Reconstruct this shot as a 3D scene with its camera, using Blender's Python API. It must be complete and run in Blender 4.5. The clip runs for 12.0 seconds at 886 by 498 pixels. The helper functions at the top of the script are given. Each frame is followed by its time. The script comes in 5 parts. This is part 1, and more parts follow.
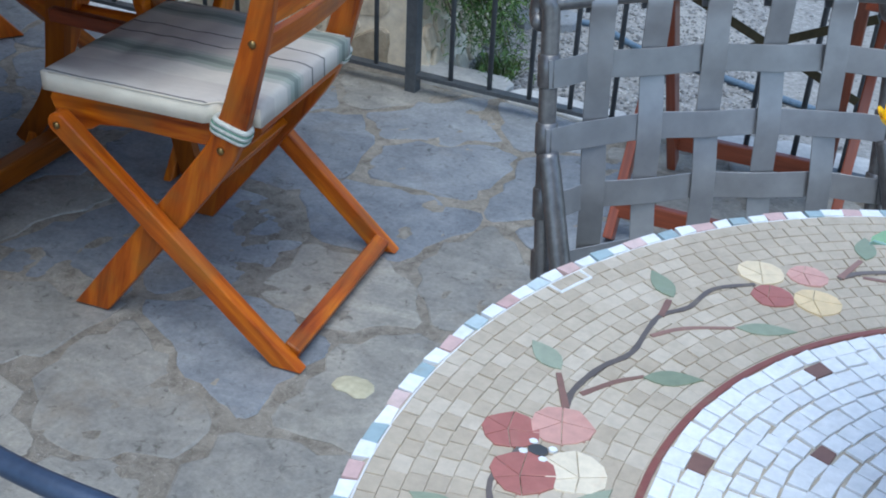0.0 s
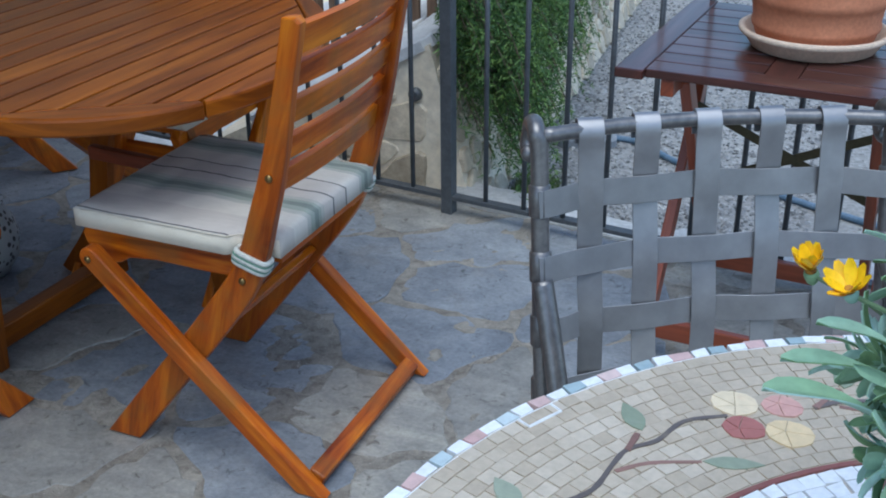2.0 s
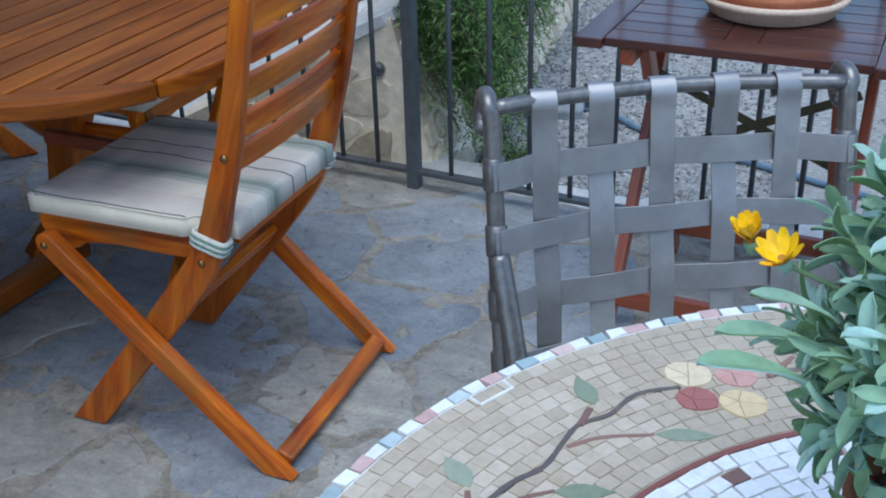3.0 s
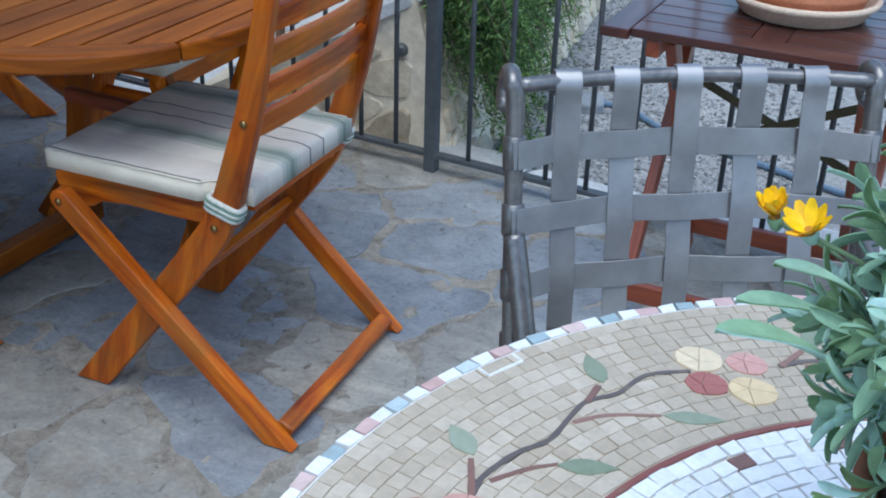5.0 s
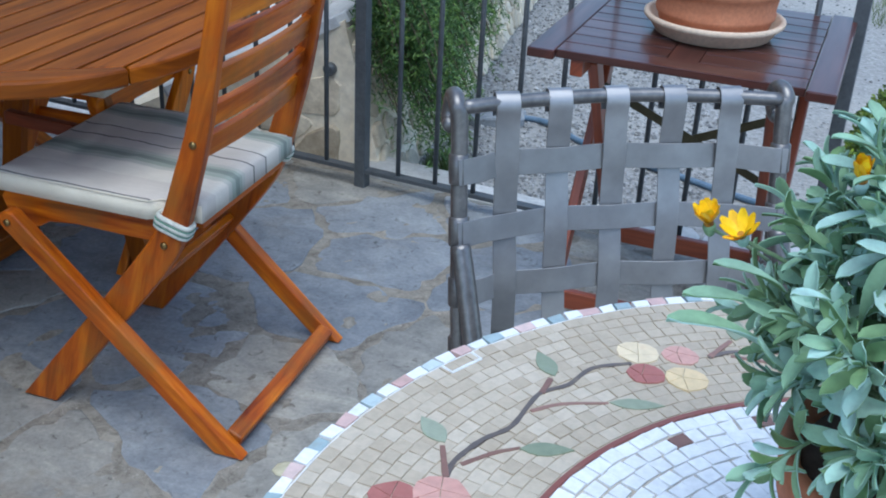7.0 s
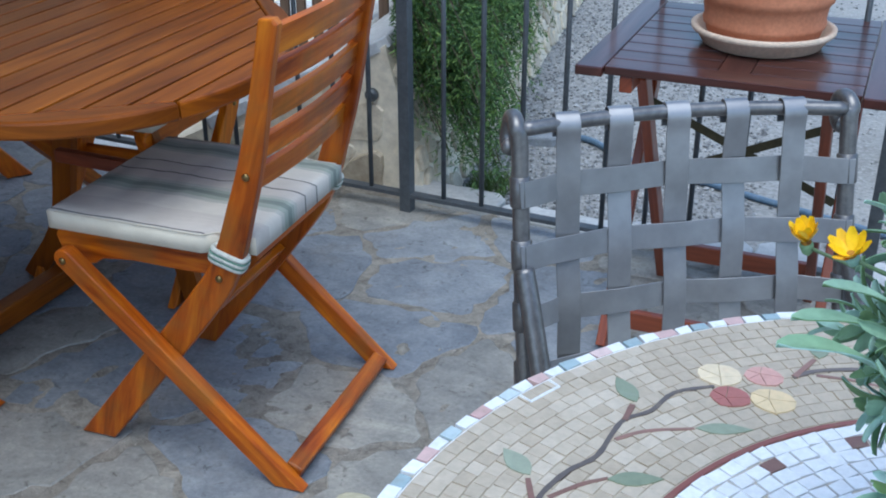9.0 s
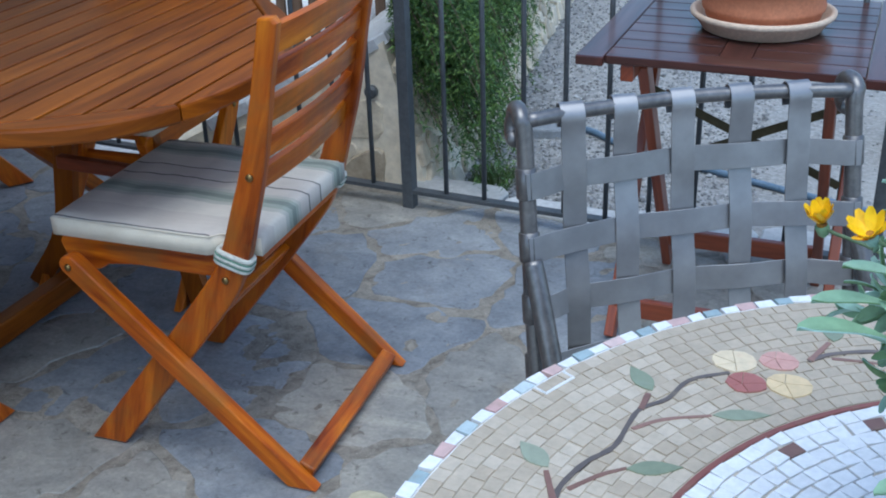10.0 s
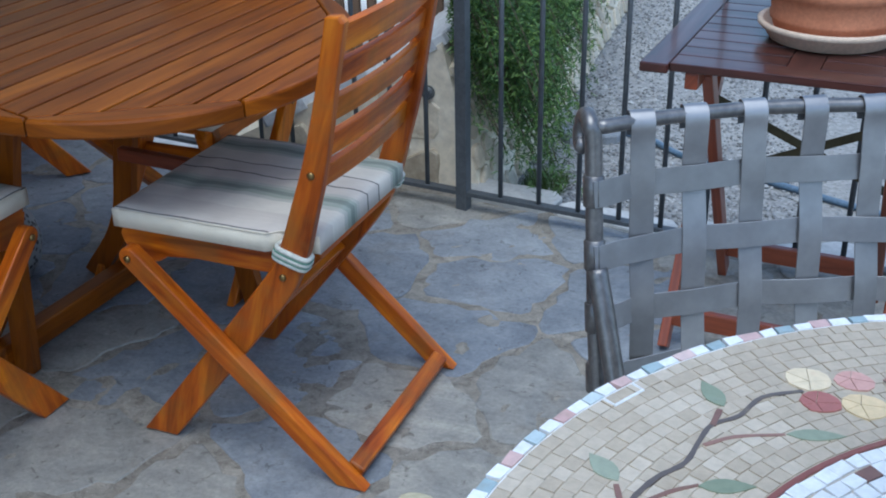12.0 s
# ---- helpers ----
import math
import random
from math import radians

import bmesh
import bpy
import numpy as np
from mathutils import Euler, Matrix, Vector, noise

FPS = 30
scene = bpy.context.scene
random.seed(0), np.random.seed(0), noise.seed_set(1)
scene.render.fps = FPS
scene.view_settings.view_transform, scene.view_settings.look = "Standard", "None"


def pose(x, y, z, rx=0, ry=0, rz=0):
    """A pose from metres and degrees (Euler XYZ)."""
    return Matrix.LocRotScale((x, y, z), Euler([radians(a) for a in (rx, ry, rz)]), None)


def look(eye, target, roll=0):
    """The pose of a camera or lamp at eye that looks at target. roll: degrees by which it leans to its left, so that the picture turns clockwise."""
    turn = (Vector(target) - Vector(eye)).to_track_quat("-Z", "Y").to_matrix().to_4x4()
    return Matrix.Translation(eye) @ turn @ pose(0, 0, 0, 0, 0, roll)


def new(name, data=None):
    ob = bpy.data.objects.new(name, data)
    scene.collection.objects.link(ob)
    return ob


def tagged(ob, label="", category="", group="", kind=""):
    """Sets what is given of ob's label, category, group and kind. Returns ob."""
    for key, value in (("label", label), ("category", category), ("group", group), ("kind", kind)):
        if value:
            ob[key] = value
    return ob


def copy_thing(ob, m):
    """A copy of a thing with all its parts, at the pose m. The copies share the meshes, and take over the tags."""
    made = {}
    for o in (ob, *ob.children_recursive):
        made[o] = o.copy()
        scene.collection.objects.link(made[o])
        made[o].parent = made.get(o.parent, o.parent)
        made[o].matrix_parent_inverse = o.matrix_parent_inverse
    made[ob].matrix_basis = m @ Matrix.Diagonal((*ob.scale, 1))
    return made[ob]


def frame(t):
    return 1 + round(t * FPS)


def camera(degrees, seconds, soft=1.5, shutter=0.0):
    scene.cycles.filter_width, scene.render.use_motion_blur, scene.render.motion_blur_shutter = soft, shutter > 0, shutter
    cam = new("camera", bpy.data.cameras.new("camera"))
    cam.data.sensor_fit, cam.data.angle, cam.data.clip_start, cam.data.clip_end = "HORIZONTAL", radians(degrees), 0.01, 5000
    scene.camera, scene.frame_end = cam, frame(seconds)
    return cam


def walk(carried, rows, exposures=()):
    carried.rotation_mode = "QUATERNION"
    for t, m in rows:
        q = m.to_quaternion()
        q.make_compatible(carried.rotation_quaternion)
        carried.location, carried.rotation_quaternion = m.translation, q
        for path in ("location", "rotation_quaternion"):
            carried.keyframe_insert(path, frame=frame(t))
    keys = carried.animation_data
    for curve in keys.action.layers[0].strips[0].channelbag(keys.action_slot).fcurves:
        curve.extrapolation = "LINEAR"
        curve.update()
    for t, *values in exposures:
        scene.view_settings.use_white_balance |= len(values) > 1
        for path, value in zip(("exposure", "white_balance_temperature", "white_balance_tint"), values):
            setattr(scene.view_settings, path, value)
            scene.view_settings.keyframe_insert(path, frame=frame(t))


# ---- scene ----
cam = camera(43.2, 12.0, soft=1.9)
PATH = [
    (0, (0.756, -1.451, 1.297), (0.203, 0.152, 0.237), 2.8),
    (0.5, (0.817, -1.414, 1.298), (0.232, 0.194, 0.263), 2.7),
    (1, (0.832, -1.393, 1.303), (0.162, 0.225, 0.337), -0.2),
    (1.5, (0.838, -1.41, 1.321), (0.135, 0.231, 0.42), -0.6),
    (2, (0.845, -1.422, 1.328), (0.135, 0.223, 0.44), -0.5),
    (2.5, (0.861, -1.408, 1.328), (0.202, 0.25, 0.423), -0.4),
    (3, (0.864, -1.396, 1.322), (0.199, 0.245, 0.392), -1.5),
    (3.2, (0.863, -1.405, 1.323), (0.207, 0.241, 0.396), -0.7),
    (4.8, (0.866, -1.423, 1.314), (0.177, 0.216, 0.399), 3.6),
    (5, (0.86, -1.403, 1.3), (0.182, 0.226, 0.358), 1.8),
    (5.5, (0.842, -1.39, 1.297), (0.351, 0.279, 0.31), 3.3),
    (6, (0.808, -1.384, 1.305), (0.202, 0.278, 0.374), 0.1),
    (6.5, (0.834, -1.534, 1.336), (0.308, 0.181, 0.451), 3.9),
    (6.7, (0.851, -1.523, 1.346), (0.305, 0.181, 0.452), 2.9),
    (8.3, (0.83, -1.487, 1.324), (0.31, 0.196, 0.376), 3.3),
    (8.5, (0.819, -1.488, 1.323), (0.285, 0.197, 0.388), 2.6),
    (9, (0.81, -1.497, 1.34), (0.202, 0.19, 0.455), -0.1),
    (9.5, (0.801, -1.499, 1.339), (0.177, 0.186, 0.461), -1.4),
    (10, (0.801, -1.495, 1.336), (0.191, 0.188, 0.444), -1.9),
    (10.5, (0.804, -1.488, 1.333), (0.211, 0.191, 0.422), -1.5),
    (11, (0.797, -1.486, 1.335), (0.186, 0.191, 0.432), -1.7),
    (11.5, (0.791, -1.489, 1.336), (0.169, 0.186, 0.438), -1.3),
    (12, (0.771, -1.495, 1.336), (0.09, 0.163, 0.447), -1.1),
]
EXPOSURES = [(t, stops, kelvin, 1) for t, stops, kelvin in (
    (0.0, 0.84, 5670), (0.5, 0.80, 5690), (1.0, 0.72, 5700), (1.5, 0.68, 5660), (2.0, 0.71, 5600), (3.0, 0.78, 5560), (5.0, 0.91, 5640),
    (6.7, 0.91, 5620), (8.5, 0.90, 5620), (9.5, 0.80, 5560), (12.0, 0.78, 5520))]
walk(cam, [(t, look(eye, target, roll)) for t, eye, target, roll in PATH], EXPOSURES)

# ---------------------------------------------------------------- light
world = bpy.data.worlds.new("sky")
scene.world = world
world.use_nodes = True
wn = world.node_tree
sky = wn.nodes.new("ShaderNodeTexSky")
sky.sky_type = "NISHITA"
sky.sun_disc = False
sky.sun_elevation, sky.sun_rotation = radians(70), radians(167)
sky.air_density, sky.dust_density, sky.ozone_density = 1.0, 2.0, 1.0
wn.links.new(sky.outputs[0], wn.nodes["Background"].inputs[0])
wn.nodes["Background"].inputs[1].default_value = 0.15

sun_data = bpy.data.lights.new("sun", "SUN")
sun_data.energy, sun_data.angle, sun_data.color = 0.85, radians(50), (1.0, 0.985, 0.96)
sun = new("sun", sun_data)
sun.matrix_world = look((0.4, -1.75, 5.0), (0, 0, 0))


# ---------------------------------------------------------------- shaders
def socket(bsdf, name, value):
    bsdf.inputs[name].default_value = value


class Shade:
    """A small builder of procedural materials."""

    def __init__(self, name, roughness=0.6, metallic=0.0, coat=0.0, specular=0.5):
        self.m = bpy.data.materials.new(name)
        self.m.use_nodes = True
        self.t = self.m.node_tree
        self.b = self.t.nodes["Principled BSDF"]
        socket(self.b, "Roughness", roughness)
        socket(self.b, "Metallic", metallic)
        socket(self.b, "Coat Weight", coat)
        socket(self.b, "Coat Roughness", 0.15)
        socket(self.b, "Specular IOR Level", specular)

    def node(self, kind, **values):
        n = self.t.nodes.new(kind)
        for k, v in values.items():
            n.inputs[k].default_value = v
        return n

    def link(self, a, b):
        self.t.links.new(a, b)

    def coords(self, which="Object", scale=(1, 1, 1), shuffle=True):
        tc = self.node("ShaderNodeTexCoord")
        mp = self.node("ShaderNodeMapping", Scale=scale)
        self.link(tc.outputs[which], mp.inputs[0])
        if shuffle:
            info = self.node("ShaderNodeObjectInfo")
            mul = self.node("ShaderNodeMath")
            mul.operation = "MULTIPLY"
            mul.inputs[1].default_value = 37.0
            self.link(info.outputs["Random"], mul.inputs[0])
            self.link(mul.outputs[0], mp.inputs["Location"])
        return mp.outputs[0]

    def noise(self, vec, scale, detail=5.0, rough=0.6, distort=0.0):
        n = self.node("ShaderNodeTexNoise", Scale=scale, Detail=detail, Roughness=rough, Distortion=distort)
        self.link(vec, n.inputs["Vector"])
        return n.outputs["Fac"]

    def ramp(self, fac, *stops):
        r = self.node("ShaderNodeValToRGB")
        el = r.color_ramp.elements
        while len(el) < len(stops):
            el.new(0.5)
        for e, (pos, col) in zip(el, stops):
            e.position, e.color = pos, (*col, 1)
        self.link(fac, r.inputs[0])
        return r.outputs[0]

    def mix(self, a, b, fac, mode="MIX"):
        m = self.t.nodes.new("ShaderNodeMix")
        m.data_type, m.blend_type = "RGBA", mode
        for s, v in ((m.inputs[6], a), (m.inputs[7], b)):
            if isinstance(v, tuple):
                s.default_value = (*v, 1)
            else:
                self.link(v, s)
        if isinstance(fac, float):
            m.inputs[0].default_value = fac
        else:
            self.link(fac, m.inputs[0])
        return m.outputs[2]

    def island(self):
        g = self.node("ShaderNodeNewGeometry")
        return g.outputs["Random Per Island"]

    def rand(self):
        return self.node("ShaderNodeObjectInfo").outputs["Random"]

    def colour(self, c):
        if isinstance(c, tuple):
            socket(self.b, "Base Color", (*c, 1))
        else:
            self.link(c, self.b.inputs["Base Color"])
        return self

    def rough(self, fac, lo, hi):
        r = self.node("ShaderNodeMapRange")
        r.inputs["To Min"].default_value, r.inputs["To Max"].default_value = lo, hi
        self.link(fac, r.inputs[0])
        self.link(r.outputs[0], self.b.inputs["Roughness"])
        return self

    def bump(self, fac, strength=0.3, distance=0.002):
        n = self.node("ShaderNodeBump", Strength=strength, Distance=distance)
        self.link(fac, n.inputs["Height"])
        if self.b.inputs["Normal"].links:
            self.link(self.b.inputs["Normal"].links[0].from_socket, n.inputs["Normal"])
        self.link(n.outputs[0], self.b.inputs["Normal"])
        return self


def wood(name, dark, mid, light, roughness=(0.3, 0.5), coat=0.35, weather=None, specular=0.35):
    s = Shade(name, coat=coat, specular=specular)
    v = s.coords("UV", (5, 70, 1))
    grain = s.noise(v, 1.0, 6, 0.65, 0.4)
    wide = s.noise(s.coords("UV", (1.5, 12, 1)), 1.0, 3, 0.5, 1.2)
    c = s.ramp(grain, (0.31, dark), (0.5, mid), (0.70, light))
    c = s.mix(c, s.ramp(wide, (0.32, light), (0.5, mid), (0.66, dark)), 0.5)
    tone = s.ramp(s.rand(), (0.0, (0.82, 0.8, 0.78)), (1.0, (1.12, 1.1, 1.08)))
    c = s.mix(c, tone, 1.0, "MULTIPLY")
    if weather:
        spot = s.ramp(s.noise(s.coords("Object", (1, 1, 1)), 9, 4, 0.6), (0.47, (0, 0, 0)), (0.68, (1, 1, 1)))
        dim = s.mix((0.0, 0.0, 0.0), (0.5, 0.5, 0.5), spot)
        c = s.mix(c, weather, dim)
    s.colour(c)
    s.rough(wide, *roughness)
    s.bump(grain, 0.12, 0.001)
    return s.m


def speckled(name, low, high, scale, roughness=0.7, metallic=0.0, bump=0.2, fine=120.0, coat=0.0, vary=0.12, specular=0.5):
    """A plain surface with a broad and a fine mottling."""
    s = Shade(name, roughness, metallic, coat, specular)
    v = s.coords("Object")
    broad, small = s.noise(v, scale, 4, 0.6), s.noise(v, fine, 3, 0.6)
    c = s.ramp(broad, (0.3, low), (0.7, high))
    c = s.mix(c, s.ramp(small, (0.3, (0.75, 0.75, 0.75)), (0.7, (1.15, 1.15, 1.15))), 0.6, "MULTIPLY")
    lo, hi = 1 - vary, 1 + vary
    c = s.mix(c, s.ramp(s.rand(), (0.0, (lo, lo, lo)), (1.0, (hi, hi, hi))), 1.0, "MULTIPLY")
    s.colour(c)
    s.rough(broad, roughness - 0.08, roughness + 0.08)
    s.bump(small, bump, 0.0015)
    return s.m


ORANGE_WOOD = wood("varnished_wood", (0.12, 0.015, 0.001), (0.48, 0.100, 0.003), (0.77, 0.245, 0.008), (0.28, 0.44), 0.1, (0.21, 0.095, 0.020), 0.30)
TABLE_WOOD = wood("table_wood", (0.10, 0.024, 0.001), (0.24, 0.060, 0.002), (0.39, 0.115, 0.004), (0.30, 0.44), 0.05, None, 0.26)
DARK_WOOD = wood("dark_stained_wood", (0.024, 0.007, 0.005), (0.056, 0.0155, 0.011), (0.100, 0.030, 0.020), (0.28, 0.52), 0.5)
RED_WOOD = wood("red_stained_wood", (0.10, 0.022, 0.010), (0.20, 0.045, 0.018), (0.30, 0.075, 0.03))
STRAP = speckled("grey_strap", (0.29, 0.285, 0.29), (0.36, 0.352, 0.355), 5, 0.44, 0.8, 0.0, 25)
PEWTER = speckled("pewter_tube", (0.14, 0.135, 0.135), (0.20, 0.19, 0.185), 30, 0.32, 0.65, 0.03)
BLUE_TUBE = speckled("blue_grey_tube", (0.05, 0.075, 0.13), (0.075, 0.105, 0.17), 20, 0.4, 0.4, 0.05)
IRON = speckled("painted_iron", (0.075, 0.083, 0.092), (0.11, 0.12, 0.132), 25, 0.5, 0.3, 0.15)
BRASS = speckled("aged_brass", (0.20, 0.13, 0.05), (0.32, 0.22, 0.09), 200, 0.35, 0.9, 0.1)
BRACE = speckled("olive_steel", (0.06, 0.052, 0.028), (0.10, 0.085, 0.045), 40, 0.5, 0.5, 0.1)
TERRACOTTA = speckled("terracotta", (0.40, 0.135, 0.062), (0.54, 0.215, 0.110), 9, 0.85, 0, 0.25)
PALE_CLAY = speckled("pale_clay", (0.55, 0.41, 0.30), (0.70, 0.56, 0.43), 8, 0.88, 0, 0.25)
SOIL = speckled("soil", (0.07, 0.046, 0.032), (0.13, 0.09, 0.062), 40, 0.95, 0, 0.8)
GROUT = speckled("sandy_grout", (0.43, 0.375, 0.295), (0.53, 0.47, 0.385), 30, 0.9, 0, 0.4)
PALE_TIE = speckled("tie_tape", (0.52, 0.52, 0.46), (0.64, 0.64, 0.57), 60, 0.85, 0, 0.4)
GREEN_TAPE = speckled("green_tape", (0.10, 0.20, 0.15), (0.15, 0.27, 0.20), 60, 0.85, 0, 0.4)


def flagstone(name, tint):
    s = Shade(name, 0.75)
    v = s.coords("Object")
    broad, mid, fine = s.noise(v, 2.6, 6, 0.62, 0.8), s.noise(v, 11, 7, 0.68, 0.5), s.noise(v, 95, 4, 0.7)
    streak = s.noise(s.coords("Object", (4.0, 7.0, 4.0)), 1.6, 6, 0.7, 1.0)
    c = s.ramp(broad, (0.30, (0.235, 0.232, 0.225)), (0.5, (0.315, 0.31, 0.297)), (0.72, (0.39, 0.38, 0.36)))
    c = s.mix(c, s.ramp(mid, (0.30, (0.17, 0.17, 0.168)), (0.5, (0.30, 0.298, 0.29)), (0.74, (0.42, 0.405, 0.375))), 0.5)
    c = s.mix(c, s.ramp(streak, (0.35, (0.72, 0.72, 0.74)), (0.65, (1.2, 1.18, 1.14))), 0.75, "MULTIPLY")
    rust = s.ramp(s.noise(v, 6.1, 5, 0.65), (0.56, (0, 0, 0)), (0.72, (0.3, 0.3, 0.3)))
    c = s.mix(c, (0.26, 0.195, 0.125), rust)
    c = s.mix(c, s.ramp(s.rand(), (0.0, (0.84, 0.85, 0.87)), (0.5, (0.98, 0.98, 0.98)), (1.0, (1.12, 1.11, 1.08))), 1.0, "MULTIPLY")
    c = s.mix(c, tint, 1.0, "MULTIPLY")
    c = s.mix(c, s.ramp(fine, (0.3, (0.72, 0.72, 0.72)), (0.7, (1.10, 1.10, 1.10))), 0.8, "MULTIPLY")
    pits = s.ramp(s.noise(v, 34, 5, 0.7, 0.8), (0.31, (0.38, 0.36, 0.33)), (0.41, (1.0, 1.0, 1.0)))
    c = s.mix(c, pits, 0.8, "MULTIPLY")
    s.colour(c)
    s.rough(mid, 0.55, 0.85)
    s.bump(streak, 0.45, 0.005)
    s.bump(mid, 0.65, 0.008)
    s.bump(fine, 0.3, 0.0015)
    return s.m


def mortar():
    s = Shade("mortar", 0.92)
    v = s.coords("Object", shuffle=False)
    a, b, g = s.noise(v, 4, 5, 0.6, 0.6), s.noise(v, 30, 6, 0.72, 0.4), s.noise(v, 170, 3, 0.7)
    c = s.ramp(a, (0.3, (0.235, 0.212, 0.18)), (0.7, (0.345, 0.315, 0.272)))
    c = s.mix(c, s.ramp(b, (0.3, (0.42, 0.39, 0.35)), (0.5, (0.95, 0.94, 0.92)), (0.70, (1.35, 1.33, 1.28))), 0.85, "MULTIPLY")
    grit = s.ramp(g, (0.62, (0, 0, 0)), (0.7, (1, 1, 1)))
    c = s.mix(c, (0.46, 0.43, 0.385), grit)
    s.colour(c)
    s.bump(b, 1.0, 0.012)
    s.bump(g, 0.6, 0.003)
    return s.m


def wall_stone():
    s = Shade("rubble_stone", 0.85)
    v = s.coords("Object")
    a, b = s.noise(v, 6, 5, 0.65, 0.4), s.noise(v, 45, 4, 0.7)
    c = s.ramp(a, (0.3, (0.46, 0.41, 0.33)), (0.5, (0.60, 0.55, 0.46)), (0.72, (0.70, 0.66, 0.575)))
    c = s.mix(c, s.ramp(s.rand(), (0.0, (0.74, 0.69, 0.62)), (1.0, (1.24, 1.18, 1.08))), 1.0, "MULTIPLY")
    c = s.mix(c, s.ramp(b, (0.3, (0.7, 0.68, 0.66)), (0.7, (1.15, 1.15, 1.15))), 0.7, "MULTIPLY")
    s.colour(c)
    s.bump(a, 0.5, 0.01)
    s.bump(b, 0.4, 0.003)
    return s.m


def gravel_ground():
    s = Shade("gravel_ground", 0.95)
    v = s.coords("Object", shuffle=False)
    cell = s.node("ShaderNodeTexVoronoi", Scale=70.0)
    s.link(v, cell.inputs["Vector"])
    a, b = s.noise(v, 1.1, 4, 0.6), s.noise(v, 60, 4, 0.7)
    c = s.ramp(cell.outputs["Color"], (0.1, (0.23, 0.225, 0.22)), (0.5, (0.29, 0.287, 0.28)), (0.9, (0.36, 0.357, 0.35)))
    sand = s.ramp(a, (0.42, (0.27, 0.267, 0.255)), (0.6, (0.35, 0.343, 0.325)))
    c = s.mix(c, sand, s.ramp(a, (0.45, (0.15, 0.15, 0.15)), (0.62, (0.85, 0.85, 0.85))))
    c = s.mix(c, s.ramp(b, (0.3, (0.7, 0.7, 0.7)), (0.7, (1.15, 1.15, 1.15))), 0.7, "MULTIPLY")
    s.colour(c)
    s.bump(cell.outputs["Distance"], 0.6, 0.006)
    s.bump(b, 0.4, 0.003)
    return s.m


def pebble():
    s = Shade("pebble", 0.85)
    c = s.ramp(s.island(), (0.0, (0.11, 0.11, 0.11)), (0.3, (0.21, 0.21, 0.212)), (0.75, (0.30, 0.30, 0.302)), (1.0, (0.46, 0.458, 0.45)))
    v = s.coords("Object", shuffle=False)
    c = s.mix(c, s.ramp(s.noise(v, 150, 3), (0.3, (0.8, 0.8, 0.8)), (0.7, (1.1, 1.1, 1.1))), 0.6, "MULTIPLY")
    s.colour(c)
    return s.m


def leafy(name, a, b, c, roughness=0.55, islands=True, fine=60.0, thin=0.0):
    s = Shade(name, roughness)
    v = s.coords("Object")
    pick = s.island()
    if not islands:
        both = s.node("ShaderNodeMath")
        both.operation = "ADD"
        s.link(pick, both.inputs[0])
        s.link(s.rand(), both.inputs[1])
        wrap = s.node("ShaderNodeMath")
        wrap.operation = "FRACT"
        s.link(both.outputs[0], wrap.inputs[0])
        pick = wrap.outputs[0]
    col = s.ramp(pick, (0.0, a), (0.55, b), (1.0, c))
    col = s.mix(col, s.ramp(s.noise(v, fine, 3, 0.6), (0.3, (0.75, 0.75, 0.75)), (0.7, (1.2, 1.2, 1.2))), 0.7, "MULTIPLY")
    s.colour(col)
    if thin:
        through_leaf, mixed = s.node("ShaderNodeBsdfTranslucent"), s.node("ShaderNodeMixShader", Fac=thin)
        s.link(col, through_leaf.inputs[0])
        s.link(s.b.outputs[0], mixed.inputs[1])
        s.link(through_leaf.outputs[0], mixed.inputs[2])
        s.link(mixed.outputs[0], s.t.nodes["Material Output"].inputs[0])
    return s.m


def tile(name, a, b, c, roughness=0.35, stain=(0.30, 0.24, 0.15)):
    s = Shade(name, roughness, coat=0.1)
    v = s.coords("Object")
    col = s.ramp(s.rand(), (0.0, a), (0.5, b), (1.0, c))
    isl = s.ramp(s.island(), (0.0, (0.94, 0.935, 0.93)), (1.0, (1.05, 1.05, 1.05)))
    col = s.mix(col, isl, 1.0, "MULTIPLY")
    col = s.mix(col, s.ramp(s.noise(v, 110, 4, 0.65), (0.3, (0.86, 0.86, 0.85)), (0.7, (1.1, 1.09, 1.08))), 0.8, "MULTIPLY")
    col = s.mix(col, stain, s.ramp(s.noise(v, 38, 4, 0.6), (0.55, (0, 0, 0)), (0.8, (0.45, 0.45, 0.45))))
    s.colour(col)
    s.bump(s.noise(v, 220, 2), 0.12, 0.0008)
    return s.m


# one stone in a warm and a bluer tint; the bluer imitates cool shade
FLAG, BLUED_STONE = flagstone("pale_flagstone", (1.02, 0.995, 0.94)), flagstone("blue_tinted_stone", (0.84, 0.91, 1.03))
MORTAR, RUBBLE, GRAVEL, PEBBLE = mortar(), wall_stone(), gravel_ground(), pebble()
PALE_STONE = speckled("pale_cap_stone", (0.52, 0.53, 0.54), (0.68, 0.69, 0.70), 7, 0.8, 0, 0.4, 60)
KERB_STONE = speckled("pale_kerb_stone", (0.44, 0.44, 0.43), (0.60, 0.595, 0.58), 6, 0.8, 0, 0.4, 60)
BEIGE_TILE = tile("beige_tile", (0.42, 0.35, 0.26), (0.475, 0.405, 0.31), (0.535, 0.465, 0.37))
WHITE_TILE = tile("white_tile", (0.72, 0.735, 0.755), (0.78, 0.795, 0.81), (0.83, 0.84, 0.85), 0.3, (0.55, 0.56, 0.56))
BROWN_TILE = tile("brown_tile", (0.17, 0.088, 0.066), (0.21, 0.112, 0.086), (0.25, 0.14, 0.108))
RED_TILE = tile("red_tile", (0.28, 0.090, 0.074), (0.34, 0.12, 0.098), (0.39, 0.15, 0.125), 0.35, (0.46, 0.26, 0.20))
